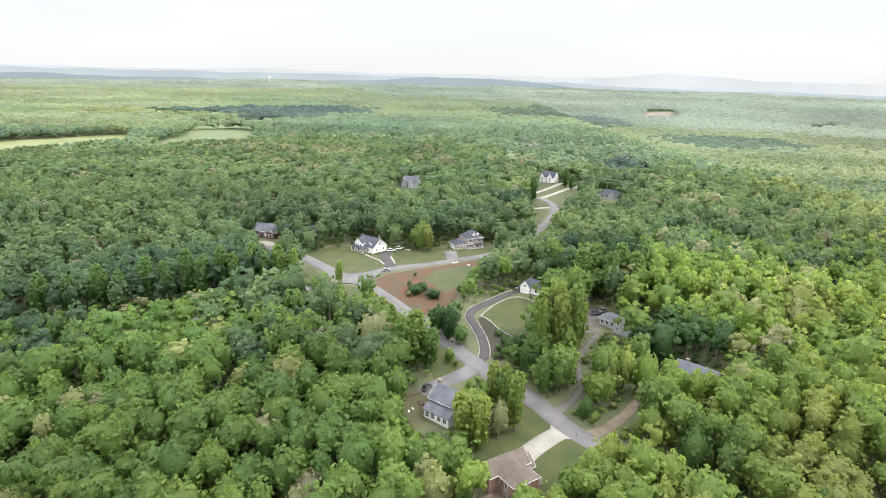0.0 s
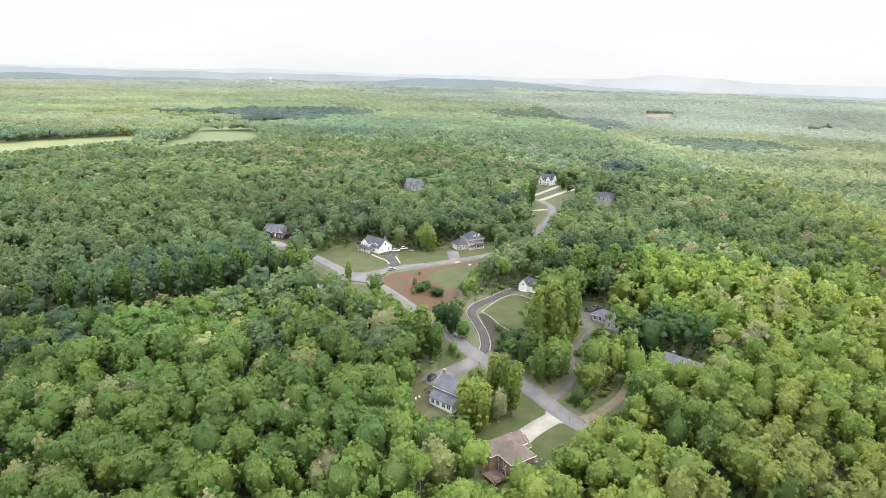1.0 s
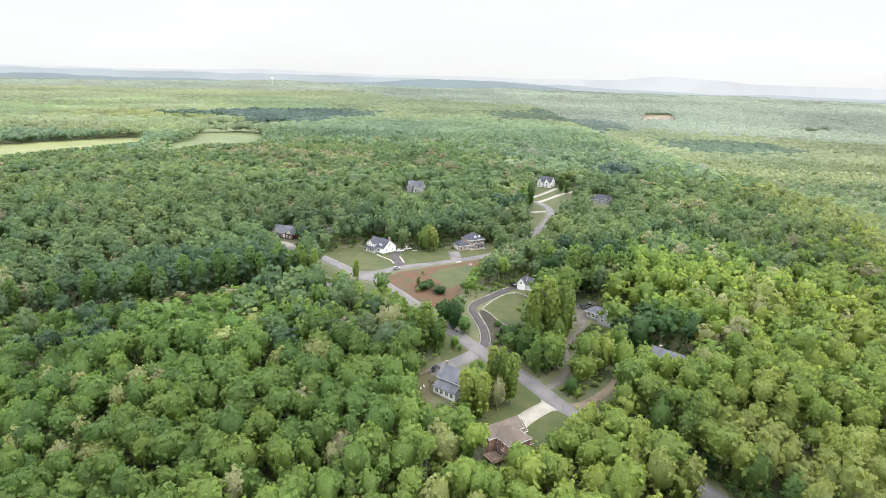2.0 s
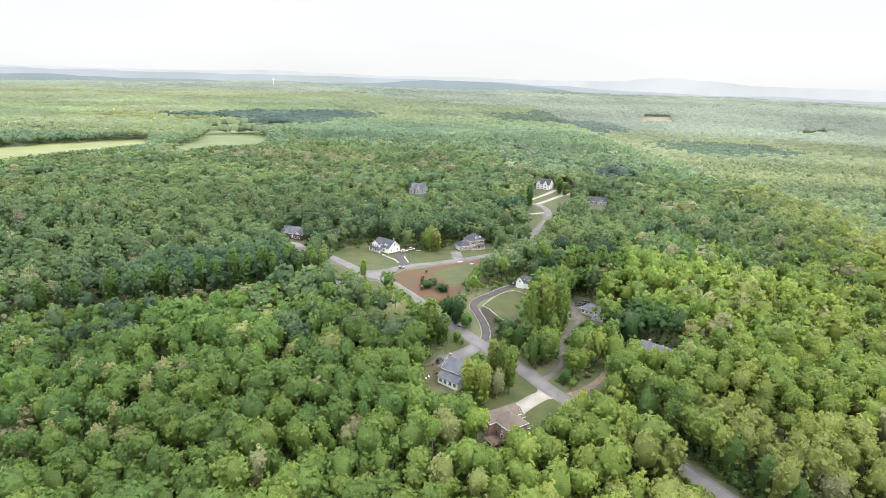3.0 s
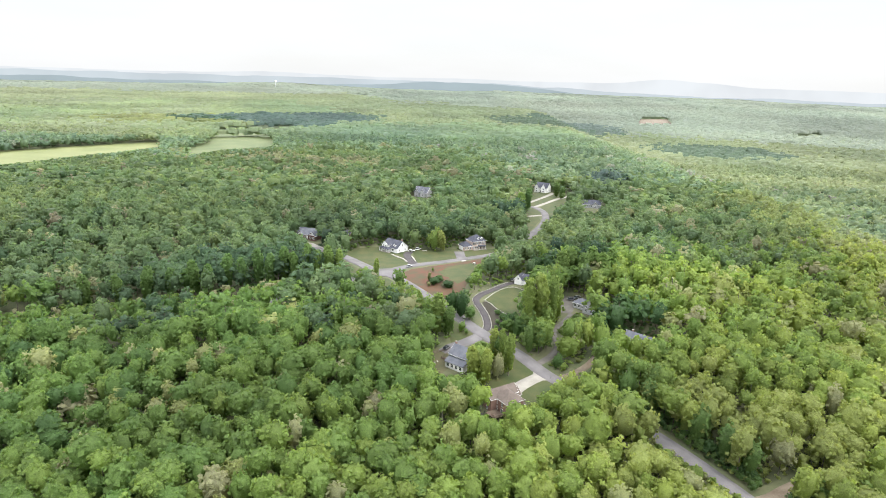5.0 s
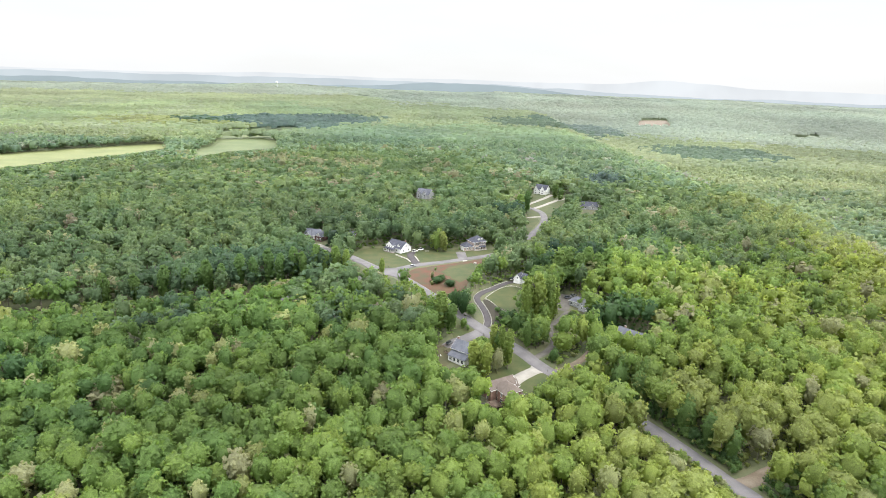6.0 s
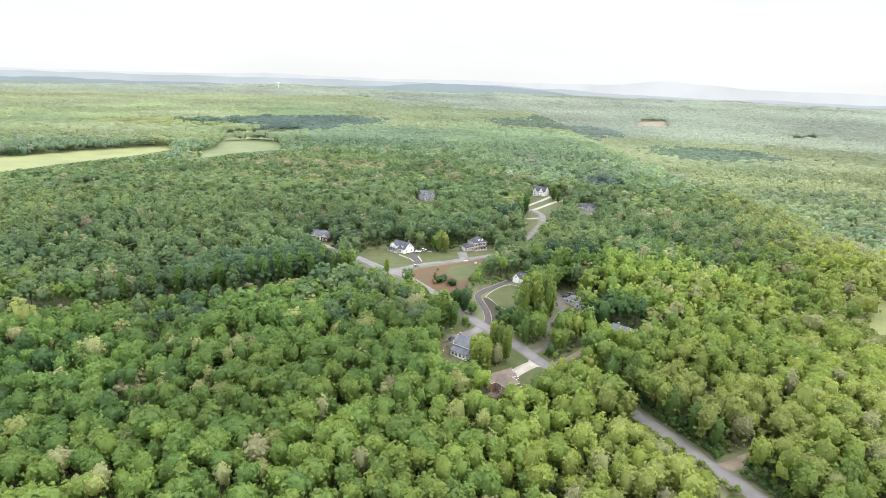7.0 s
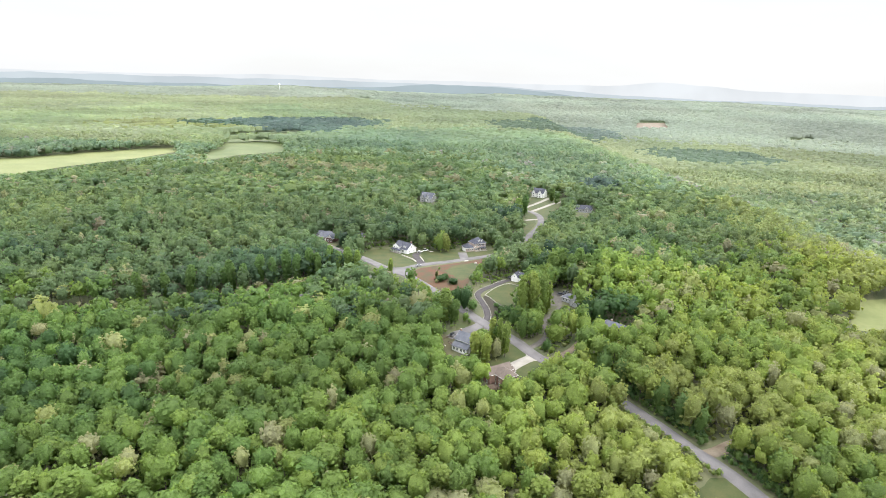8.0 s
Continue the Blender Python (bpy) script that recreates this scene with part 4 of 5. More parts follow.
grow("middle_woods", [s for s, k in zip(spots, cooler) if k and s[0] >= 305 + choose.uniform(-30, 30)], MIDDLE, True, "yellow-green woods on the falling slope, paled by painted haze", HAZY_LEAVES)


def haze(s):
    """Which of the three far greens a tree has: their colours hold painted haze, paler with distance, in uneven stands.
    """
    # paler to the east as well, for the sunward haze painted there
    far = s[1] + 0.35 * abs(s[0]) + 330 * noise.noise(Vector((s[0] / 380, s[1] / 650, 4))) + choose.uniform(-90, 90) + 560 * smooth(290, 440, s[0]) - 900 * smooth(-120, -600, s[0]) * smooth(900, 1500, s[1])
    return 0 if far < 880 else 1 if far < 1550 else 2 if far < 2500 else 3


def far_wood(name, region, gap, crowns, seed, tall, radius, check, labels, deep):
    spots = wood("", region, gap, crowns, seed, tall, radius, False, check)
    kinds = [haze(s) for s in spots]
    for k, mat in enumerate((COOL_HAZE_LEAVES, HAZY_LEAVES, FAR_HAZE_LEAVES, PALE_HAZE_LEAVES)):
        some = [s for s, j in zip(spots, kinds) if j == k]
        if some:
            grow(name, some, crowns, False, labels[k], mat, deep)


FAR_LABELS = ("dense green woods farther off", "green woods beyond the fields, paled by painted haze", "wooded country far off in the haze", "wooded country near the horizon, paled by painted haze")
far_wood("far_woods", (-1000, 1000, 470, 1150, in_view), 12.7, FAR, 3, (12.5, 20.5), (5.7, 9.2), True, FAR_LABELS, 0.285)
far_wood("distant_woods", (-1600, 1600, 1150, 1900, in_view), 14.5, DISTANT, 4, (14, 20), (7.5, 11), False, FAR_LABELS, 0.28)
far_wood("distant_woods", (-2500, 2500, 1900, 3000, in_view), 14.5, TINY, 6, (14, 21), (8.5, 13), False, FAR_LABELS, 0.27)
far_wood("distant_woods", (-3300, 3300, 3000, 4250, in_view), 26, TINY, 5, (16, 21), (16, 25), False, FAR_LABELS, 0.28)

# ---- houses ----
def box(x0, x1, y0, y1, z0, z1, bm=None, bevel=0.0):
    """A block, its edges broken where bevel is given."""
    own = bmesh.new()
    vs = [own.verts.new((x, y, z)) for z in (z0, z1) for y in (y0, y1) for x in (x0, x1)]
    for f in ((0, 2, 3, 1), (4, 5, 7, 6), (0, 1, 5, 4), (1, 3, 7, 5), (3, 2, 6, 7), (2, 0, 4, 6)):
        own.faces.new([vs[i] for i in f])
    if bevel:
        bmesh.ops.bevel(own, geom=own.edges[:], offset=bevel, segments=1, affect="EDGES")
    if bm is None:
        return own
    me = bpy.data.meshes.new("tmp")
    own.to_mesh(me)
    own.free()
    bm.from_mesh(me)
    bpy.data.meshes.remove(me)
    return bm


def prism(points, lift):
    """A slab: the outline, and the same outline lifted."""
    bm = bmesh.new()
    low = [bm.verts.new(p) for p in points]
    high = [bm.verts.new((p[0], p[1], p[2] + lift)) for p in points]
    bm.faces.new(low[::-1])
    bm.faces.new(high)
    for i in range(len(points)):
        j = (i + 1) % len(points)
        bm.faces.new((low[i], low[j], high[j], high[i]))
    return bm


def merge(parts):
    bm = bmesh.new()
    for p in parts:
        me = bpy.data.meshes.new("tmp")
        p.to_mesh(me)
        p.free()
        bm.from_mesh(me)
        bpy.data.meshes.remove(me)
    return bm


def lined(name, low, high, pitch, upright=False, rough=0.8):
    """Boards, courses or shingles: lines every pitch metres, with weathering."""
    m, n, l, b = material(name, rough, 0.12)
    co, sep, big, small = n.new("ShaderNodeTexCoord"), n.new("ShaderNodeSeparateXYZ"), n.new("ShaderNodeTexNoise"), n.new("ShaderNodeTexNoise")
    l.new(co.outputs["Object"], sep.inputs[0])
    big.inputs["Scale"].default_value, small.inputs["Scale"].default_value = 0.35, 3.0
    for t in (big, small):
        l.new(co.outputs["Object"], t.inputs["Vector"])
    both = n.new("ShaderNodeMath")
    both.operation = "MULTIPLY_ADD"
    both.inputs[1].default_value = 0.5
    l.new(small.outputs[0], both.inputs[0])
    l.new(big.outputs[0], both.inputs[2])
    r = ramp(n, [(0.5, low), (0.95, high)])
    l.new(both.outputs[0], r.inputs[0])
    course = n.new("ShaderNodeMath")
    course.operation = "PINGPONG"
    course.inputs[1].default_value = pitch / 2
    l.new(sep.outputs[0 if upright else 2], course.inputs[0])
    bp = n.new("ShaderNodeBump")
    bp.inputs["Strength"].default_value, bp.inputs["Distance"].default_value = 0.6, 0.4
    l.new(course.outputs[0], bp.inputs["Height"])
    l.new(r.outputs[0], b.inputs["Base Color"])
    l.new(bp.outputs[0], b.inputs["Normal"])
    return m


GREY_ROOF = lined("grey_shingles", (0.056, 0.06, 0.075), (0.10, 0.105, 0.12), 0.14, rough=0.92)
DARK_ROOF = lined("dark_shingles", (0.032, 0.034, 0.045), (0.062, 0.065, 0.08), 0.14, rough=0.92)
BROWN_ROOF = lined("brown_shingles", (0.072, 0.058, 0.050), (0.112, 0.092, 0.080), 0.14)
WHITE_SIDING = lined("white_siding", (0.50, 0.50, 0.49), (0.62, 0.62, 0.60), 0.15)
GREY_SIDING = lined("grey_siding", (0.22, 0.225, 0.235), (0.31, 0.315, 0.32), 0.15)
TAN_SIDING = lined("tan_siding", (0.33, 0.28, 0.22), (0.43, 0.37, 0.30), 0.15)
BRICK = lined("brown_brick", (0.14, 0.085, 0.07), (0.235, 0.15, 0.12), 0.08)
TAN_BRICK = lined("pale_brick", (0.24, 0.19, 0.165), (0.36, 0.30, 0.265), 0.08)
RED_BRICK = lined("dark_red_brick", (0.062, 0.036, 0.036), (0.105, 0.06, 0.056), 0.08)
TRIM = noisy("white_trim", (0.52, 0.52, 0.50), (0.62, 0.62, 0.60), 2.0, rough=0.5, bump=0)
SHUTTER = noisy("dark_paint", (0.025, 0.025, 0.03), (0.05, 0.05, 0.055), 1.0, rough=0.5, bump=0)
DECK_WOOD = lined("deck_boards", (0.085, 0.062, 0.047), (0.150, 0.115, 0.09), 0.14, True)


def pane_material():
    m, n, l, b = material("window_glass", 0.06, 0.6)
    b.inputs["Base Color"].default_value = (0.025, 0.03, 0.035, 1)
    b.inputs["Coat Weight"].default_value = 0.4
    return m


GLASS = pane_material()


def place(ob, face, wing, along, z):
    """Puts a flat fitting, built to face -y, on one side of a wing."""
    x0, x1, y0, y1 = wing
    spot = {"s": ((x0 + x1) / 2 + along, y0, 0), "n": ((x0 + x1) / 2 - along, y1, 180), "e": (x1, (y0 + y1) / 2 + along, 90), "w": (x0, (y0 + y1) / 2 - along, -90)}[face]
    ob.matrix_local = pose(spot[0], spot[1], z, 0, 0, spot[2])
    return ob


def frame_bm(w, h, bar=0.11, deep=0.09, cross=True):
    parts = [box(-w / 2 - bar, -w / 2, -deep, 0.02, -bar, h + bar), box(w / 2, w / 2 + bar, -deep, 0.02, -bar, h + bar), box(-w / 2, w / 2, -deep, 0.02, h, h + bar), box(-w / 2, w / 2, -deep - 0.05, 0.02, -bar, 0)]
    if cross:
        parts += [box(-0.03, 0.03, -0.05, 0.0, 0, h), box(-w / 2, w / 2, -0.052, 0.0, h / 2 - 0.03, h / 2 + 0.03)]
    return merge(parts)


def window(home, wing, face, along, z, w=1.0, h=1.5, shutters=False):
    win = place(part("window", frame_bm(w, h), TRIM, home), face, wing, along, z)
    part("pane", box(-w / 2, w / 2, -0.03, 0.015, 0, h), GLASS, win, "dark glass pane")
    if shutters:
        for s in (-1, 1):
            part("shutter", box(s * (w / 2 + 0.36) - 0.22, s * (w / 2 + 0.36) + 0.22, -0.06, 0.01, 0, h, bevel=0.01), SHUTTER, win, "dark painted shutter")
    return win


def door(home, wing, face, along, mat, w=1.0, h=2.1):
    d = place(part("door", box(-w / 2, w / 2, -0.06, 0.02, 0.05, h, bevel=0.01), mat, home), face, wing, along, 0.35)
    part("door_frame", frame_bm(w, h, cross=False), TRIM, d)
    return d


def garage_door(home, wing, face, along, w=4.8, h=2.2):
    rows = merge([box(-w / 2, w / 2, -0.06, 0.02, 0.05 + i * h / 4, 0.01 + (i + 1) * h / 4, bevel=0.015) for i in range(4)])
    d = place(part("garage_door", rows, TRIM, home, "white panelled garage door"), face, wing, along, 0.1)
    part("door_frame", frame_bm(w, h, 0.15, cross=False), TRIM, d)


def wing_walls(home, wing, top, mat, gable="", ridge=0.0, below=3.5):
    """Walls of a wing from under the ground up to the eaves, with gables on the sides named."""
    x0, x1, y0, y1 = wing
    bm = box(x0, x1, y0, y1, -below, top)
    if gable:
        along_x = gable in ("we", "ew", "e", "w")
        if along_x:
            ym = (y0 + y1) / 2
            pts = [(y0, top), (y1, top), (ym, ridge)]
            tri = [[(x0, y, z) for y, z in pts], [(x1, y, z) for y, z in pts]]
        else:
            xm = (x0 + x1) / 2
            pts = [(x0, top), (x1, top), (xm, ridge)]
            tri = [[(x, y0, z) for x, z in pts], [(x, y1, z) for x, z in pts]]
        a = [bm.verts.new(v) for v in tri[0]]
        b = [bm.verts.new(v) for v in tri[1]]
        bm.faces.new(a)
        bm.faces.new(b[::-1])
        for i in range(3):
            j = (i + 1) % 3
            bm.faces.new((a[i], b[i], b[j], a[j]))
    bmesh.ops.recalc_face_normals(bm, faces=bm.faces[:])
    return part("wall", bm, mat, home)


def gable_roof(home, wing, top, ridge, mat, along="x", over=0.45, thick=0.2, trim=True):
    x0, x1, y0, y1 = wing
    if along == "x":
        m, half_span = (y0 + y1) / 2, (y1 - y0) / 2
        drop = over * (ridge - top) / half_span
        low, a, b = top - drop, x0 - over, x1 + over
        slabs = [[(a, y0 - over, low), (b, y0 - over, low), (b, m, ridge), (a, m, ridge)], [(b, y1 + over, low), (a, y1 + over, low), (a, m, ridge), (b, m, ridge)]]
    else:
        m, half_span = (x0 + x1) / 2, (x1 - x0) / 2
        drop = over * (ridge - top) / half_span
        low, a, b = top - drop, y0 - over, y1 + over
        slabs = [[(x0 - over, b, low), (x0 - over, a, low), (m, a, ridge), (m, b, ridge)], [(x1 + over, a, low), (x1 + over, b, low), (m, b, ridge), (m, a, ridge)]]
    roof = part("roof", merge([prism(s, thick) for s in slabs]), mat, home)
    if trim:
        edges = []
        for s in slabs:
            for p, q in ((s[0], s[1]), (s[1], s[2]), (s[3], s[0])):
                p, q = Vector(p), Vector(q)
                side = Vector(((q - p).y, -(q - p).x, 0)).normalized() * 0.06
                mid = Vector(((x0 + x1) / 2, (y0 + y1) / 2, 0))
                if side.dot((p + q) / 2 - mid) < 0:
                    side = -side
                edges.append(prism([p + side * 0.2, q + side * 0.2, q + side, p + side][::1], thick - 0.03))
        part("fascia", merge(edges), TRIM, roof, "white painted roof edge")
    return roof


def hip_roof(home, wing, top, ridge, mat, over=0.45, thick=0.2):
    x0, x1, y0, y1 = wing[0] - over, wing[1] + over, wing[2] - over, wing[3] + over
    w, d = x1 - x0, y1 - y0
    if w >= d:
        r = [(x0 + d / 2, (y0 + y1) / 2, ridge), (x1 - d / 2, (y0 + y1) / 2, ridge)]
    else:
        r = [((x0 + x1) / 2, y0 + w / 2, ridge), ((x0 + x1) / 2, y1 - w / 2, ridge)]
    bm = bmesh.new()
    c = [bm.verts.new(p) for p in ((x0, y0, top), (x1, y0, top), (x1, y1, top), (x0, y1, top))]
    e = [bm.verts.new((v.co.x, v.co.y, top - thick)) for v in c]
    k = [bm.verts.new(p) for p in r]
    if w >= d:
        faces = [(c[0], c[1], k[1], k[0]), (c[1], c[2], k[1]), (c[2], c[3], k[0], k[1]), (c[3], c[0], k[0])]
    else:
        faces = [(c[0], c[1], k[0]), (c[1], c[2], k[1], k[0]), (c[2], c[3], k[1]), (c[3], c[0], k[0], k[1])]
    for f in faces + [(e[3], e[2], e[1], e[0])]:
        bm.faces.new(f)
    for i in range(4):
        bm.faces.new((e[i], e[(i + 1) % 4], c[(i + 1) % 4], c[i]))
    roof = part("roof", bm, mat, home)
    rim = merge([box(x0 - 0.05, x1 + 0.05, y0 - 0.05, y0 - 0.004, top - thick, top - 0.02), box(x0 - 0.05, x1 + 0.05, y1 + 0.004, y1 + 0.05, top - thick, top - 0.02),
                 box(x0 - 0.05, x0 - 0.004, y0, y1, top - thick, top - 0.02), box(x1 + 0.004, x1 + 0.05, y0, y1, top - thick, top - 0.02)])
    part("gutter", rim, TRIM, roof, "white gutter along the eaves")
    return roof


def shed_roof(home, x0, x1, y_low, y_high, z_low, z_high, mat):
    return part("porch_roof", prism([(x0, y_low, z_low), (x1, y_low, z_low), (x1, y_high, z_high), (x0, y_high, z_high)], 0.16), mat, home)


def dormer(home, x, y, z, w, h, back, wall_mat, roof_mat):
    """A gabled dormer that looks to -y, with its window."""
    wing = (x - w / 2, x + w / 2, y, y + back)
    wing_walls(home, wing, z + h, wall_mat, "ns", z + h + w * 0.45, below=-z + 0.3)
    gable_roof(home, wing, z + h, z + h + w * 0.45, roof_mat, "y", 0.18, 0.1)
    window(home, wing, "s", 0, z + h * 0.25, w * 0.45, h * 0.62)


def chimney(home, x, y, z0, z1, mat=None):
    c = part("chimney", box(x - 0.45, x + 0.45, y - 0.35, y + 0.35, z0, z1, bevel=0.03), mat or BRICK, home)
    part("cap", box(x - 0.55, x + 0.55, y - 0.45, y + 0.45, z1 + 0.004, z1 + 0.15, bevel=0.02), CONCRETE, c)


def posts(home, xs_at, y, z0, z1, size=0.18):
    for x in xs_at:
        part("post", box(x - size / 2, x + size / 2, y - size / 2, y + size / 2, z0, z1, bevel=0.015), TRIM, home, "white porch post")


def deck(home, x0, x1, y0, y1, z, mat=None):
    """A timber deck on posts with its railing."""
    d = part("deck", merge([box(x0 + i * 0.3, min(x0 + i * 0.3 + 0.28, x1), y0, y1, z - 0.12, z) for i in range(int((x1 - x0) / 0.3))]), mat or DECK_WOOD, home, "weathered timber deck")
    for x in (x0 + 0.1, (x0 + x1) / 2, x1 - 0.1):
        part("deck_post", box(x - 0.08, x + 0.08, y0, y0 + 0.16, -3.5, z + 1.0), mat or DECK_WOOD, d)
    part("rail", merge([box(x0, x1, y0 + 0.03, y0 + 0.11, z + 0.9, z + 1.0), box(x0, x0 + 0.08, y0, y1, z + 0.9, z + 1.0), box(x1 - 0.08, x1, y0, y1, z + 0.9, z + 1.0)]), mat or DECK_WOOD, d)
    part("balusters", merge([box(x0 + 0.2 + i * 0.25, x0 + 0.24 + i * 0.25, y0 + 0.05, y0 + 0.09, z, z + 0.9) for i in range(int((x1 - x0 - 0.3) / 0.25))]), mat or DECK_WOOD, d)


def home_at(name, label, x, y, turn, sink=0.0):
    home = tagged(new(name), label, "house", "houses in the woods")
    home.matrix_world = pose(x, y, height(x, y) + 0.15 - sink, 0, 0, turn)
    return home


# white house with a dark roof and a porch
h = home_at("house", "white house with dark shingle roof and front porch on a lawn", -41.7, 339.3, -40)
main, front = (-7.2, 7.2, -5.2, 5.6), (-6.6, -0.2, -6.4, 0)
wing_walls(h, main, 3.3, WHITE_SIDING, "we", 7.7)
gable_roof(h, main, 3.3, 7.7, DARK_ROOF)
wing_walls(h, front, 4.9, WHITE_SIDING, "ns", 7.2)
gable_roof(h, front, 4.9, 7.2, DARK_ROOF, "y")
shed_roof(h, -7.4, 2.6, -8.6, -5.3, 2.5, 3.3, DARK_ROOF)
posts(h, (-7.1, -4.8, -2.4, 0, 2.3), -8.4, 0.3, 2.55)
part("porch_floor", box(-7.4, 2.6, -8.7, -6.41, -1.5, 0.3, bevel=0.03), CONCRETE, h, "pale concrete porch floor")
for a in (-2.3, 0, 2.3):
    window(h, front, "s", a * 0.8, 3.2, 0.9, 1.2, False)
for a in (-2.0, 2.0):
    window(h, front, "s", a, 0.9, 1.1, 1.5)
door(h, front, "s", 0, SHUTTER)
window(h, main, "s", 3.0, 0.9, 1.6, 1.5)
window(h, main, "e", 0, 4.3, 0.9, 1.3)
window(h, main, "e", -2.6, 1.0, 0.9, 1.4)
window(h, main, "e", 2.6, 1.0, 0.9, 1.4)
dormer(h, 3.6, -4.2, 4.2, 2.0, 1.2, 3.2, WHITE_SIDING, DARK_ROOF)
chimney(h, 4.5, 2.4, 5.0, 8.4)

# pale brick house with two white dormers
h = home_at("house", "pale brick two-storey house with dark roof and two white dormers", 13.8, 349.5, 28)
main, side = (-2.2, 8.6, -4.6, 4.8), (-9.2, -2.2, -4.2, 3.6)
wing_walls(h, main, 6.0, TAN_BRICK)
hip_roof(h, main, 6.1, 10.0, DARK_ROOF)
wing_walls(h, side, 2.9, TAN_BRICK)
hip_roof(h, side, 3.0, 6.0, DARK_ROOF)
for a in (0.9, 3.6):
    dormer(h, 2.0 + a, -3.5, 7.0, 1.7, 1.2, 2.6, WHITE_SIDING, DARK_ROOF)
for a in (-4.0, -1.4, 1.4, 4.0):
    window(h, main, "s", a, 3.8, 1.0, 1.5, True)
for a in (-4.0, -1.6, 3.9):
    window(h, main, "s", a, 0.8, 1.0, 1.6, True)
door(h, main, "s", 1.4, RED_BRICK, 1.2)
for a in (-1.8, 0.4, 2.0):
    window(h, side, "s", a, 0.8, 0.9, 1.5)
garage_door(h, side, "w", 0, 5.2)
window(h, main, "e", 0, 3.4)
shed_roof(h, 2.2, 8.0, -6.6, -4.62, 2.5, 3.0, DARK_ROOF)
posts(h, (2.5, 5.0, 7.7), -6.4, 0.0, 2.5)
part("porch_floor", box(-2.2, 8.6, -7.0, -4.61, -1.5, 0.25, bevel=0.03), CONCRETE, h, "pale concrete terrace")

# brown house beside the concrete drive
h = home_at("house", "brown brick house with brown hipped and gabled shingle roofs", 18.2, 140.2, 33, 0.6)
long, hip, bay = (-6.3, 7.0, -0.9, 5.1), (-3.4, 5.0, -7.2, 2.2), (4.2, 8.2, -1.6, 4.2)
wing_walls(h, long, 5.6, BRICK, "we", 8.0)
gable_roof(h, long, 5.6, 8.0, BROWN_ROOF)
wing_walls(h, hip, 5.4, BRICK)
hip_roof(h, hip, 5.6, 8.9, BROWN_ROOF)
wing_walls(h, bay, 4.4, BRICK, "we", 6.6)
gable_roof(h, bay, 4.4, 6.6, BROWN_ROOF)
garage_door(h, bay, "e", 0, 4.6)
small = (4.9, 6.6, -6.6, -2.6)
wing_walls(h, small, 3.0, BRICK)
hip_roof(h, small, 3.1, 4.4, BROWN_ROOF)
for a in (-2.6, 0.4):
    window(h, hip, "s", a, 3.4, 1.0, 1.5)
    window(h, hip, "s", a, 0.4, 1.2, 1.7)
for a in (-1.6, 1.8):
    window(h, hip, "w", a, 3.3, 0.9, 1.6)
    window(h, hip, "w", a, 0.3, 1.2, 1.9)
window(h, long, "w", 0.6, 3.2, 0.9, 1.4)
window(h, long, "w", 0.6, 0.4, 0.9, 1.4)
window(h, small, "e", 0, 0.9, 1.4, 1.5)
deck(h, -8.8, -3.5, -6.6, -1.0, 0.7)
part("vent", box(-3.4, -3.1, 3.0, 3.3, 6.8, 7.6, bevel=0.02), CONCRETE, h, "small roof vent")

# grey house with a lower roof behind
h = home_at("house", "grey house with grey shingle roof and lower rear roof", 2.6, 172.4, -38, 0.5)
main = (-4.6, 6.4, -3.6, 5.4)
wing_walls(h, main, 5.2, GREY_SIDING, "we", 8.3)
gable_roof(h, main, 5.2, 8.3, GREY_ROOF)
rear = (-4.2, 5.6, -6.8, -3.6)
wing_walls(h, rear, 2.6, WHITE_SIDING)
part("roof", prism([(-4.6, -7.2, 2.6), (6.0, -7.2, 2.6), (6.0, -3.62, 4.2), (-4.6, -3.62, 4.2)], 0.18), GREY_ROOF, h)
for a in (-3.4, -1.2, 1.2, 3.4):
    window(h, rear, "s", a, 0.7, 1.3, 1.5)
for a in (-1.4, 1.4):
    window(h, main, "e", a, 3.2)
    window(h, main, "e", a, 0.6)
    window(h, main, "w", a, 3.2, 0.9, 1.3)
deck(h, -9.6, -4.7, -3.2, 1.6, 1.0)
chimney(h, -5.1, 2.2, -1.0, 8.9)

# white cottage at the top of the winding drive
h = home_at("house", "white cottage with a gabled end and dark roof", 44.0, 264.6, -30, 0.0)
main, gab = (-2.6, 9.4, -3.4, 4.2), (-7.0, -2.4, -4.4, 1.6)
wing_walls(h, main, 2.9, WHITE_SIDING, "we", 5.6)
gable_roof(h, main, 2.9, 5.6, DARK_ROOF)
wing_walls(h, gab, 3.1, WHITE_SIDING, "ns", 5.9)
gable_roof(h, gab, 3.1, 5.9, DARK_ROOF, "y")
window(h, gab, "s", 0, 3.0, 0.8, 1.1)
garage_door(h, gab, "s", 0, 2.8, 2.1)
window(h, gab, "w", 0, 1.0)
for a in (-3.0, 0.5, 4.0):
    window(h, main, "s", a, 0.9)

# grey house with two roofs
h = home_at("house", "grey sided house of two parts with grey roofs", 71.6, 230.2, -40, 0.0)
low, high = (-6.8, 0.4, -3.2, 3.8), (0.4, 7.4, -5.6, 6.2)
wing_walls(h, low, 2.9, GREY_SIDING)
hip_roof(h, low, 3.0, 5.2, GREY_ROOF)
wing_walls(h, high, 4.4, GREY_SIDING, "ns", 7.2)
gable_roof(h, high, 4.4, 7.2, GREY_ROOF, "y")
for a in (-2.2, 0, 2.2):
    window(h, low, "s", a, 0.9, 1.1, 1.5)
window(h, low, "w", 0, 0.9)
for a in (-1.5, 1.5):
    window(h, high, "s", a, 2.8, 0.9, 1.2)
    window(h, high, "s", a, 0.6, 1.0, 1.4)
    window(h, high, "w", a - 4.2, 2.4, 0.9, 1.2)

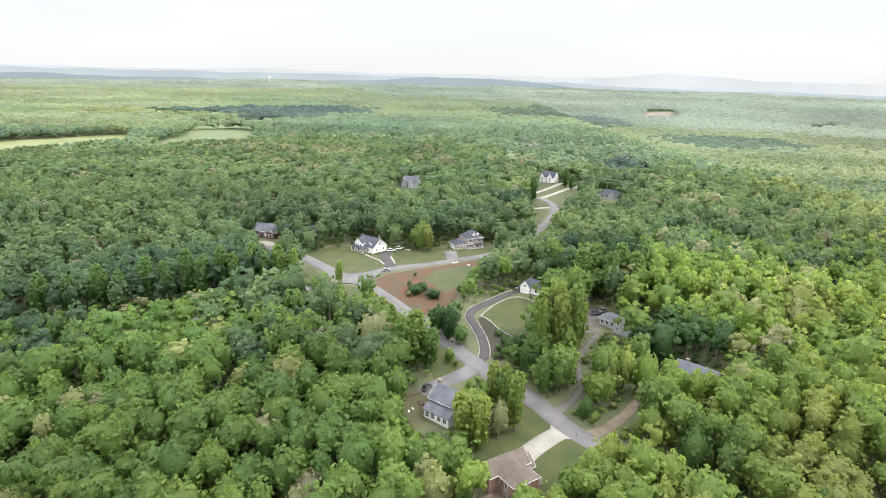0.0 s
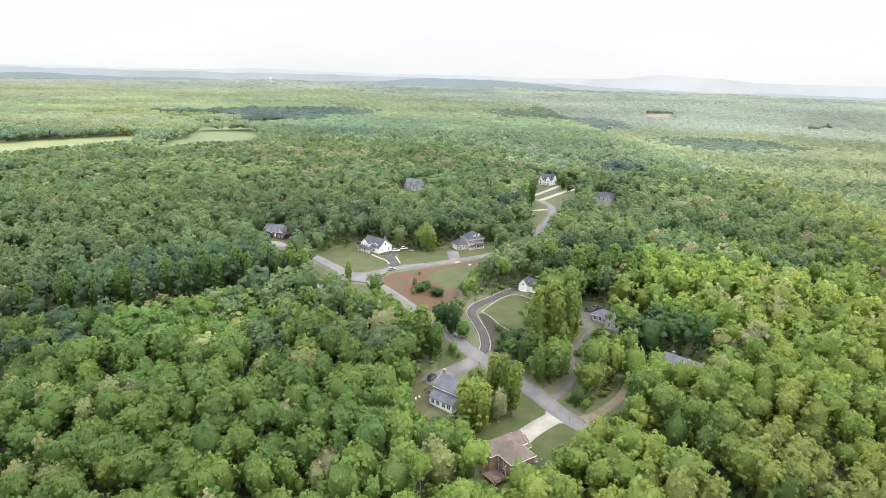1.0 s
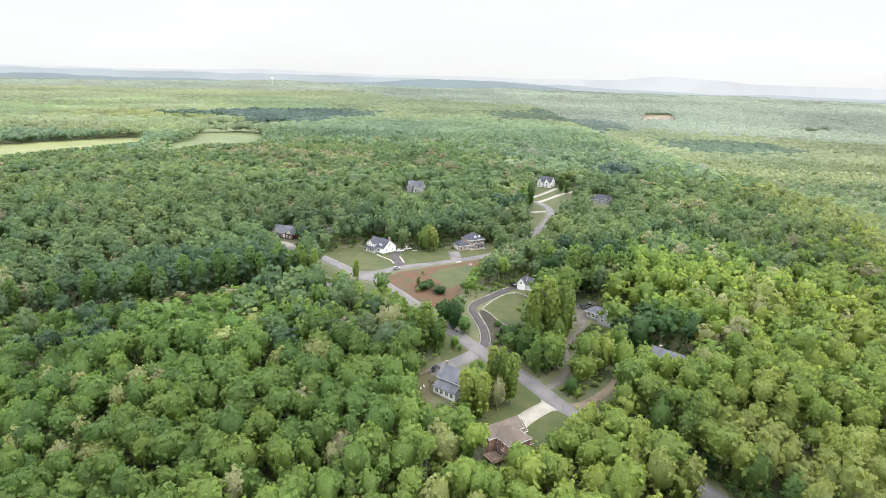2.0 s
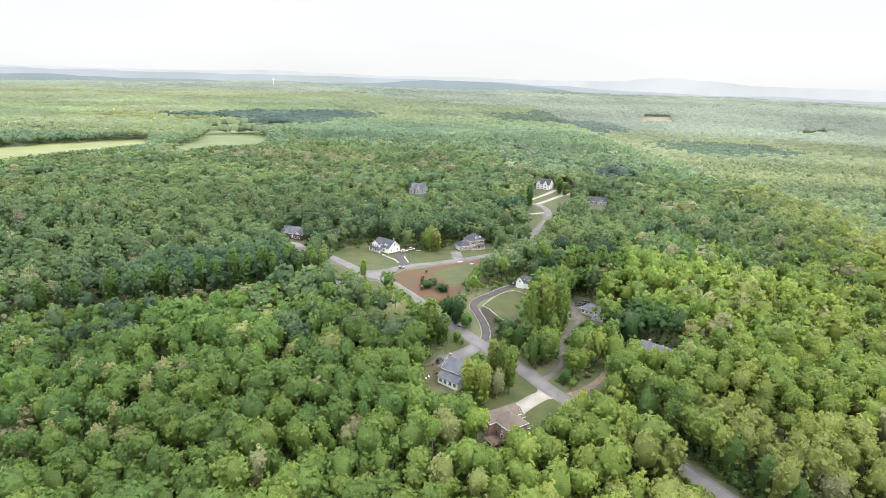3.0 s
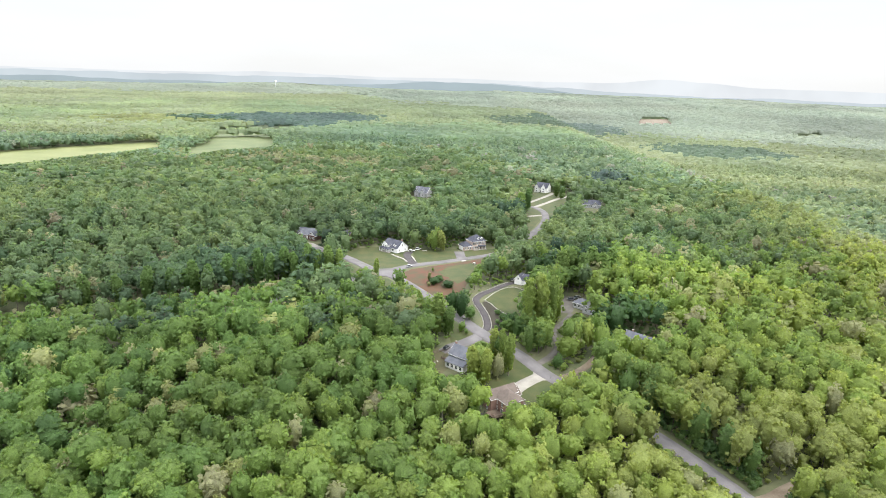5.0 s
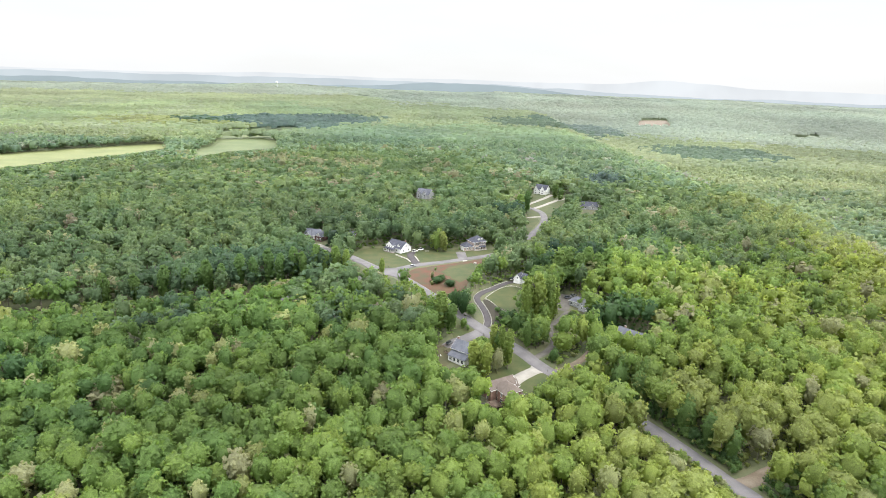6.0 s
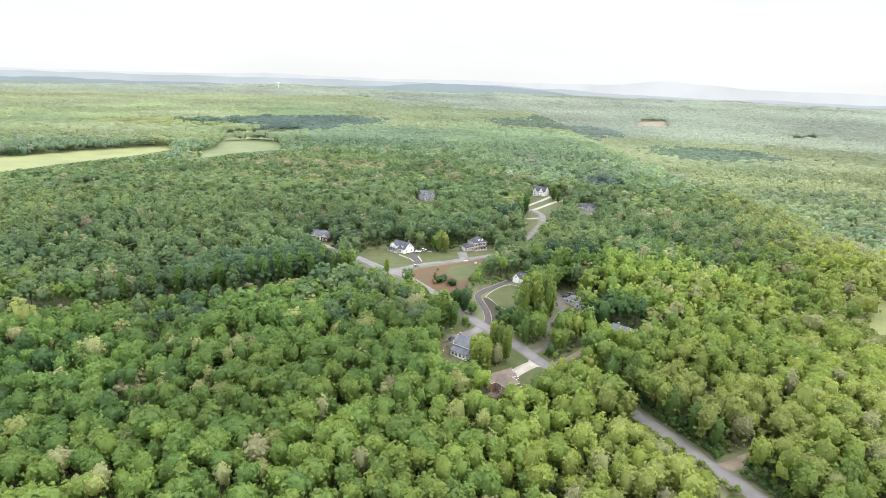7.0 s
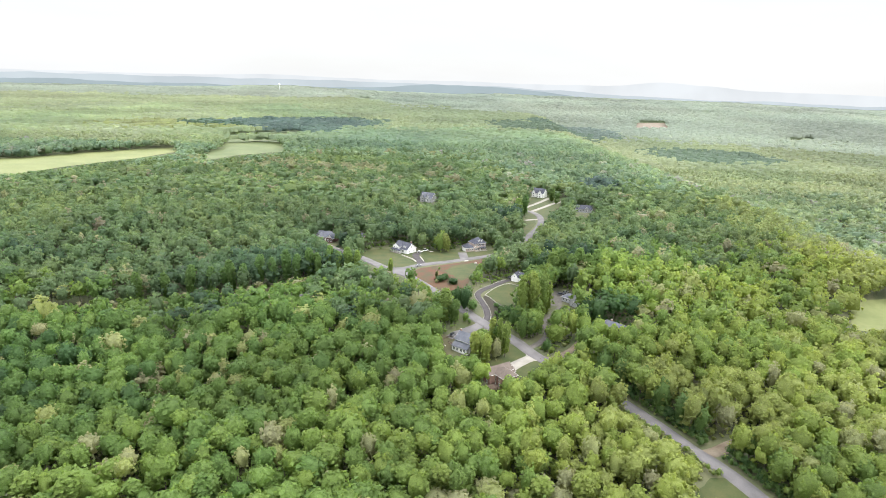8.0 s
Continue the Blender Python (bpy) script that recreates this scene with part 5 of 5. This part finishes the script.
# house with a tan gable
h = home_at("house", "tan sided house with long grey shingle roof", 88.4, 189.4, -44, 0.2)
main, gab = (-7.2, 6.6, -4.4, 4.6), (-1.4, 3.0, -6.4, 0)
wing_walls(h, main, 3.0, TAN_SIDING, "we", 6.6)
gable_roof(h, main, 3.0, 6.6, GREY_ROOF)
wing_walls(h, gab, 3.2, TAN_SIDING, "ns", 5.4)
gable_roof(h, gab, 3.2, 5.4, GREY_ROOF, "y")
window(h, gab, "s", 0, 1.0, 1.4, 1.5)
for a in (-4.6, 4.8):
    window(h, main, "s", a, 1.0)
for a in (-2, 2):
    window(h, main, "e", a, 1.0)
chimney(h, -4.5, 0.6, 4.5, 7.4)

# red brick house at the end of the side road
h = home_at("house", "dark red brick house with two white gables", -109.0, 370.0, -20)
main = (-8.6, 8.6, -4.2, 4.8)
wing_walls(h, main, 3.6, RED_BRICK, "we", 7.4)
gable_roof(h, main, 3.6, 7.4, GREY_ROOF)
for x0 in (-7.6, 2.6):
    gab = (x0, x0 + 5.4, -6.4, 0)
    wing_walls(h, gab, 3.6, RED_BRICK, "ns", 6.3)
    gable_roof(h, gab, 3.6, 6.3, GREY_ROOF, "y")
    part("gable_panel", prism([(x0 + 0.5, -6.46, 3.7), (x0 + 4.9, -6.46, 3.7), (x0 + 2.7, -6.46, 5.9), (x0 + 2.7, -6.41, 5.9), (x0 + 4.9, -6.41, 3.7), (x0 + 0.5, -6.41, 3.7)], 0.01), WHITE_SIDING, h, "white gable panel")
    for a in (-1.3, 1.3):
        window(h, gab, "s", a, 0.8, 1.2, 1.6)
door(h, main, "s", 0, TRIM)
window(h, main, "s", -1.6, 0.9)


def plain_house(name, label, x, y, turn, w, d, top, ridge, wall, roof, gables=(), group_dormers=0):
    """A house farther off: a main wing, a front gable and windows."""
    h = home_at(name, label, x, y, turn)
    main = (-w / 2, w / 2, -d / 2, d / 2)
    wing_walls(h, main, top, wall, "we", ridge)
    gable_roof(h, main, top, ridge, roof)
    for gable_at in gables:
        gab = (gable_at - w * 0.17, gable_at + w * 0.17, -d / 2 - 1.8, 0)
        wing_walls(h, gab, top, wall, "ns", top + (ridge - top) * 0.8)
        gable_roof(h, gab, top, top + (ridge - top) * 0.8, roof, "y")
        window(h, gab, "s", 0, top - 1.9, 1.1, 1.4)
        window(h, gab, "s", 0, 0.8, 1.4, 1.5)
    for i in range(group_dormers):
        dormer(h, -w * 0.1 + i * w * 0.25, -d * 0.36, top + 0.6, 1.7, 1.1, 2.2, wall, roof)
    for k in range(int(w / 3)):
        a = (k + 0.5) * w / int(w / 3) - w / 2
        if all(abs(a - g) > w * 0.2 for g in gables):
            window(h, main, "s", a, 0.8, 1.0, 1.5)
            if top > 4.5:
                window(h, main, "s", a, top - 2.0, 1.0, 1.4)
    for a in (-d * 0.22, d * 0.22):
        window(h, main, "e", a, 0.9)
        window(h, main, "w", a, 0.9)
    return h


plain_house("house", "grey stone house with several gables deep in the woods", -29.5, 545, -28, 15, 11, 4.6, 9.6, GREY_SIDING, GREY_ROOF, (-3.6, 3.2), 0)
plain_house("house", "white two-storey house with gables above a lawn", 103, 598, -34, 15, 11, 5.4, 10.4, WHITE_SIDING, DARK_ROOF, (-4.2, 3.8), 0)
plain_house("house", "dark brown house half hidden among trees", -80.5, 367, -30, 9, 8, 3.4, 7.2, BRICK, GREY_ROOF)
plain_house("house", "dark sided house with blue-grey roof among trees", 56.5, 425, 25, 9, 10, 4.4, 8.2, GREY_SIDING, DARK_ROOF)
plain_house("house", "low house with blue-grey roof behind trees", 137, 507, -15, 17, 10, 3.2, 6.6, GREY_SIDING, DARK_ROOF, (3.5,))
plain_house("house", "grey roofed house hidden in the woods", 81, 308, -30, 10, 8, 3.2, 6.6, GREY_SIDING, GREY_ROOF)
for i, (x, y) in enumerate(((-319, 624), (-297, 626), (-241, 616), (-220, 622), (-362, 457), (-338, 438), (-153, 403))):
    plain_house("house", "small pale house far off among trees", x, y, (-30, 20, -50, 10, -25, 35, 15)[i], 10, 8, 4.6 if i % 2 else 3.4, 7.8, WHITE_SIDING, GREY_ROOF)


# ---- cars ----
def paint(name, c, rough=0.3):
    m, n, l, b = material(name, rough, 0.5)
    b.inputs["Base Color"].default_value = (*c, 1)
    b.inputs["Coat Weight"].default_value = 0.6
    return m


TYRE = paint("tyre_rubber", (0.02, 0.02, 0.02), 0.8)
CAR_PAINT = {"white": paint("white_paint", (0.62, 0.62, 0.6)), "black": paint("black_paint", (0.02, 0.02, 0.022)), "silver": paint("silver_paint", (0.13, 0.135, 0.14)), "dark": paint("dark_grey_paint", (0.05, 0.05, 0.06))}


def car(x, y, turn, colour, label, tall=1.5):
    c = tagged(new("car"), label, "car", "parked cars")
    c.matrix_world = pose(x, y, height(x, y) + 0.3, 0, 0, turn)
    low = box(-2.25, 2.25, -0.9, 0.9, 0.3, 0.85, bevel=0.14)
    part("body", low, CAR_PAINT[colour], c)
    top = bmesh.new()
    a = [top.verts.new(p) for p in ((-2.0, -0.8, 0.84), (1.1, -0.8, 0.84), (1.1, 0.8, 0.84), (-2.0, 0.8, 0.84))]
    b = [top.verts.new(p) for p in ((-1.6, -0.65, tall), (0.3, -0.65, tall), (0.3, 0.65, tall), (-1.6, 0.65, tall))]
    top.faces.new(b)
    for i in range(4):
        j = (i + 1) % 4
        top.faces.new((a[i], a[j], b[j], b[i]))
    cabin = part("cabin", top, GLASS, c, "dark car windows")
    part("roof", box(-1.58, 0.28, -0.64, 0.64, tall - 0.02, tall + 0.04, bevel=0.02), CAR_PAINT[colour], cabin)
    for sx in (-1.4, 1.4):
        for sy in (-0.86, 0.86):
            bm = bmesh.new()
            bmesh.ops.create_cone(bm, cap_ends=True, segments=14, radius1=0.34, radius2=0.34, depth=0.22, matrix=pose(sx, sy, 0.34, 90))
            part("wheel", bm, TYRE, c)


car(-29.6, 336.0, 20, "white", "white car parked beside the white house")
car(-25.2, 341.0, 30, "white", "white car parked on the grass", 1.7)
car(56.6, 381.0, 60, "white", "white car at the edge of the road")
car(-28.8, 295.6, 40, "silver", "silver car on the road by the clay lot")
car(35.6, 269.4, 30, "black", "black car parked by the white cottage", 1.7)
car(65.2, 240.4, 10, "dark", "dark car parked beside the grey house")
car(69.0, 243.2, 40, "silver", "silver car parked beside the grey house")
car(-4.4, 183.2, 60, "black", "black car parked by the grey house", 1.7)
car(127.0, 567.5, 80, "black", "black car parked at the end of a drive", 1.8)
car(133.5, 556.5, 10, "dark", "dark car parked on a drive")


# ---- stone edgings, mailboxes and loose things ----
def edging(pts, label, side=0.0, size=1.1, tall=0.5):
    """A low wall of separate pale stones along a line."""
    line = curve_points(pts, 1.0)
    gen = random.Random(int(pts[0][0] * 10) + 5)
    wall = tagged(new("stone_edging"), label, "edging")
    for i in range(0, len(line) - 1):
        p, q = line[i], line[i + 1]
        way = (q - p).normalized()
        at = p + Vector((way.y, -way.x, 0)) * side
        s = gen.uniform(0.84, 1.12) * size
        stone = new("stone", STONES[i % 5])
        stone.parent = wall
        stone.matrix_local = pose(at.x, at.y, height(at.x, at.y) + 0.12, gen.uniform(-4, 4), gen.uniform(-4, 4), math.degrees(math.atan2(way.y, way.x)) + gen.uniform(-8, 8)) @ Matrix.Diagonal((s, s, tall * gen.uniform(0.8, 1.2), 1))


def stone_mesh(seed):
    """A rough stone about one metre long, half as deep, and one metre high above its bed."""
    gen, bm = random.Random(seed), box(-0.5, 0.5, -0.28, 0.28, -0.6, 1.0, bevel=0.09)
    for v in bm.verts:
        v.co += Vector((gen.uniform(-0.04, 0.04), gen.uniform(-0.03, 0.03), gen.uniform(-0.06, 0.06)))
    me = bpy.data.meshes.new("stone")
    bm.to_mesh(me)
    bm.free()
    me.materials.append(STONE)
    return me


STONES = [stone_mesh(i) for i in range(5)]
edging(BRICK_DRIVE[1:11], "curved pale stone edging along the dark drive", -2.0, 0.62, 0.4)
edging(BRICK_DRIVE[1:6], "low pale stone edging along the dark drive", 2.05, 0.62, 0.4)
edging([(17, 238), (22, 246.5), (28, 254), (34, 257.5), (39, 254), (42, 250)], "pale curved path edge beside the lawn", 0, 0.8, 0.2)
edging([(-42.8, 326.6), (-38.4, 320.7), (-34, 314.9), (-31, 307.5)], "row of pale stones beside the dark drive", 0, 1.3, 0.6)
edging([(-28.6, 322), (-27.0, 316), (-25.2, 309)], "row of pale stones along the drive", 0, 1.3, 0.6)
edging([(16.5, 236.5), (19.5, 233), (23.5, 225), (28, 219.5)], "dark rough stones below the lawn", 0, 0.8, 0.5)

POST = noisy("post_wood", (0.10, 0.08, 0.06), (0.2, 0.16, 0.12), 0.5)
for x, y in ((41.2, 160.6), (13.2, 192.2), (-22.0, 304.4), (9.6, 318.2), (-45.0, 293.0)):
    m = tagged(new("mailbox"), "dark mailbox on a wooden post beside the road", "mailbox", "roadside mailboxes")
    m.matrix_world = pose(x, y, height(x, y) + 0.1)
    part("post", box(-0.07, 0.07, -0.07, 0.07, -0.3, 1.05, bevel=0.01), POST, m)
    part("box", box(-0.14, 0.14, -0.28, 0.28, 1.054, 1.35, bevel=0.05), SHUTTER, m)

for x, y, turn, w, d, t in ((6.8, 313.4, 30, 3.6, 1.6, 0.3), (13.6, 306.6, 60, 2.0, 1.4, 1.0), (-20.5, 338.5, 10, 3.2, 0.8, 0.5)):
    b = tagged(part("board_stack", merge([box(-w / 2 + 0.05 * i, w / 2 - 0.04 * i, -d / 2, d / 2, t * i / 3, t * (i + 1) / 3 - 0.03, bevel=0.02) for i in range(3)]), STONE), "stack of white boards lying on open ground", "boards", "board stacks")
    b.matrix_world = pose(x, y, height(x, y) + 0.15, 0, 0, turn)
trailer = tagged(new("trailer"), "long pale trailer parked beside the side road", "trailer")
trailer.matrix_world = pose(-83.2, 340.5, height(-83.2, 340.5) + 0.2, 0, 0, 48)
part("body", box(-4.2, 4.2, -1.2, 1.2, 0.7, 2.7, bevel=0.08), STONE, trailer)
for s in (-2.2, 2.2):
    bm = bmesh.new()
    bmesh.ops.create_cone(bm, cap_ends=True, segments=14, radius1=0.42, radius2=0.42, depth=2.3, matrix=pose(s, 0, 0.42, 90))
    part("wheel", bm, TYRE, trailer)

# fence behind the grey house
for a, b in (((-12, 178), (-5.5, 181.5)), ((-13, 172), (-12, 178))):
    f = tagged(new("fence"), "low timber rail fence behind the grey house", "fence")
    a, b = Vector((*a, 0)), Vector((*b, 0))
    k = int((b - a).length / 2.2) + 1
    for i in range(k + 1):
        p = a.lerp(b, i / k)
        part("post", box(p.x - 0.09, p.x + 0.09, p.y - 0.09, p.y + 0.09, height(p.x, p.y) - 0.3, height(p.x, p.y) + 1.3), DECK_WOOD, f)
    for z in (0.6, 1.1):
        za, zb = height(a.x, a.y) + z, height(b.x, b.y) + z
        part("rail", prism([(a.x, a.y - 0.05, za), (b.x, b.y - 0.05, zb), (b.x, b.y + 0.05, zb), (a.x, a.y + 0.05, za)], 0.16), DECK_WOOD, f)

# garden furniture behind the two nearest houses
def garden_chair(x, y, turn, mat, label):
    c = tagged(new("garden_chair"), label, "chair", "garden chairs")
    c.matrix_world = pose(x, y, height(x, y) + 0.12, 0, 0, turn)
    part("seat", merge([box(-0.26, 0.26, -0.25 + 0.1 * i, -0.17 + 0.1 * i, 0.40, 0.43) for i in range(5)]), mat, c)
    part("backrest", merge([box(-0.26 + 0.11 * i, -0.18 + 0.11 * i, 0.24, 0.27, 0.434, 0.95) for i in range(5)]), mat, c)
    for sx in (-0.24, 0.24):
        for sy in (-0.22, 0.22):
            part("leg", box(sx - 0.025, sx + 0.025, sy - 0.025, sy + 0.025, -0.1, 0.396), mat, c)


def patio_table(x, y, turn, mat, label):
    t = tagged(new("patio_table"), label, "table")
    t.matrix_world = pose(x, y, height(x, y) + 0.12, 0, 0, turn)
    part("tabletop", merge([box(-0.8, 0.8, -0.5 + 0.2 * i, -0.32 + 0.2 * i, 0.70, 0.74) for i in range(5)]), mat, t)
    for sx in (-0.7, 0.7):
        for sy in (-0.4, 0.4):
            part("leg", box(sx - 0.035, sx + 0.035, sy - 0.035, sy + 0.035, -0.1, 0.696), mat, t)


patio_table(9.6, 134.2, 33, SHUTTER, "dark slatted patio table behind the brown house")
for x, y, turn in ((8.4, 133.2, 120), (10.8, 135.4, -60), (9.0, 135.6, 30)):
    garden_chair(x, y, turn, SHUTTER, "dark slatted garden chair behind the brown house")
garden_chair(-8.4, 172.6, 60, TRIM, "white garden chair in the bare yard")
garden_chair(-9.6, 171.2, 10, TRIM, "white garden chair in the bare yard")

# water tower far off
tower = tagged(new("water_tower"), "white water tower far off above the woods", "water tower")
tower.matrix_world = Matrix.Translation((-1020, 3636, height(-1020, 3636)))
bm = bmesh.new()
bmesh.ops.create_uvsphere(bm, u_segments=16, v_segments=10, radius=7.5, matrix=Matrix.Translation((0, 0, 46)) @ Matrix.Diagonal((1, 1, 0.75, 1)))
part("tank", bm, TRIM, tower)
bm = bmesh.new()
bmesh.ops.create_cone(bm, cap_ends=True, segments=12, radius1=2.4, radius2=1.6, depth=44, matrix=Matrix.Translation((0, 0, 20)))
part("stem", bm, TRIM, tower)
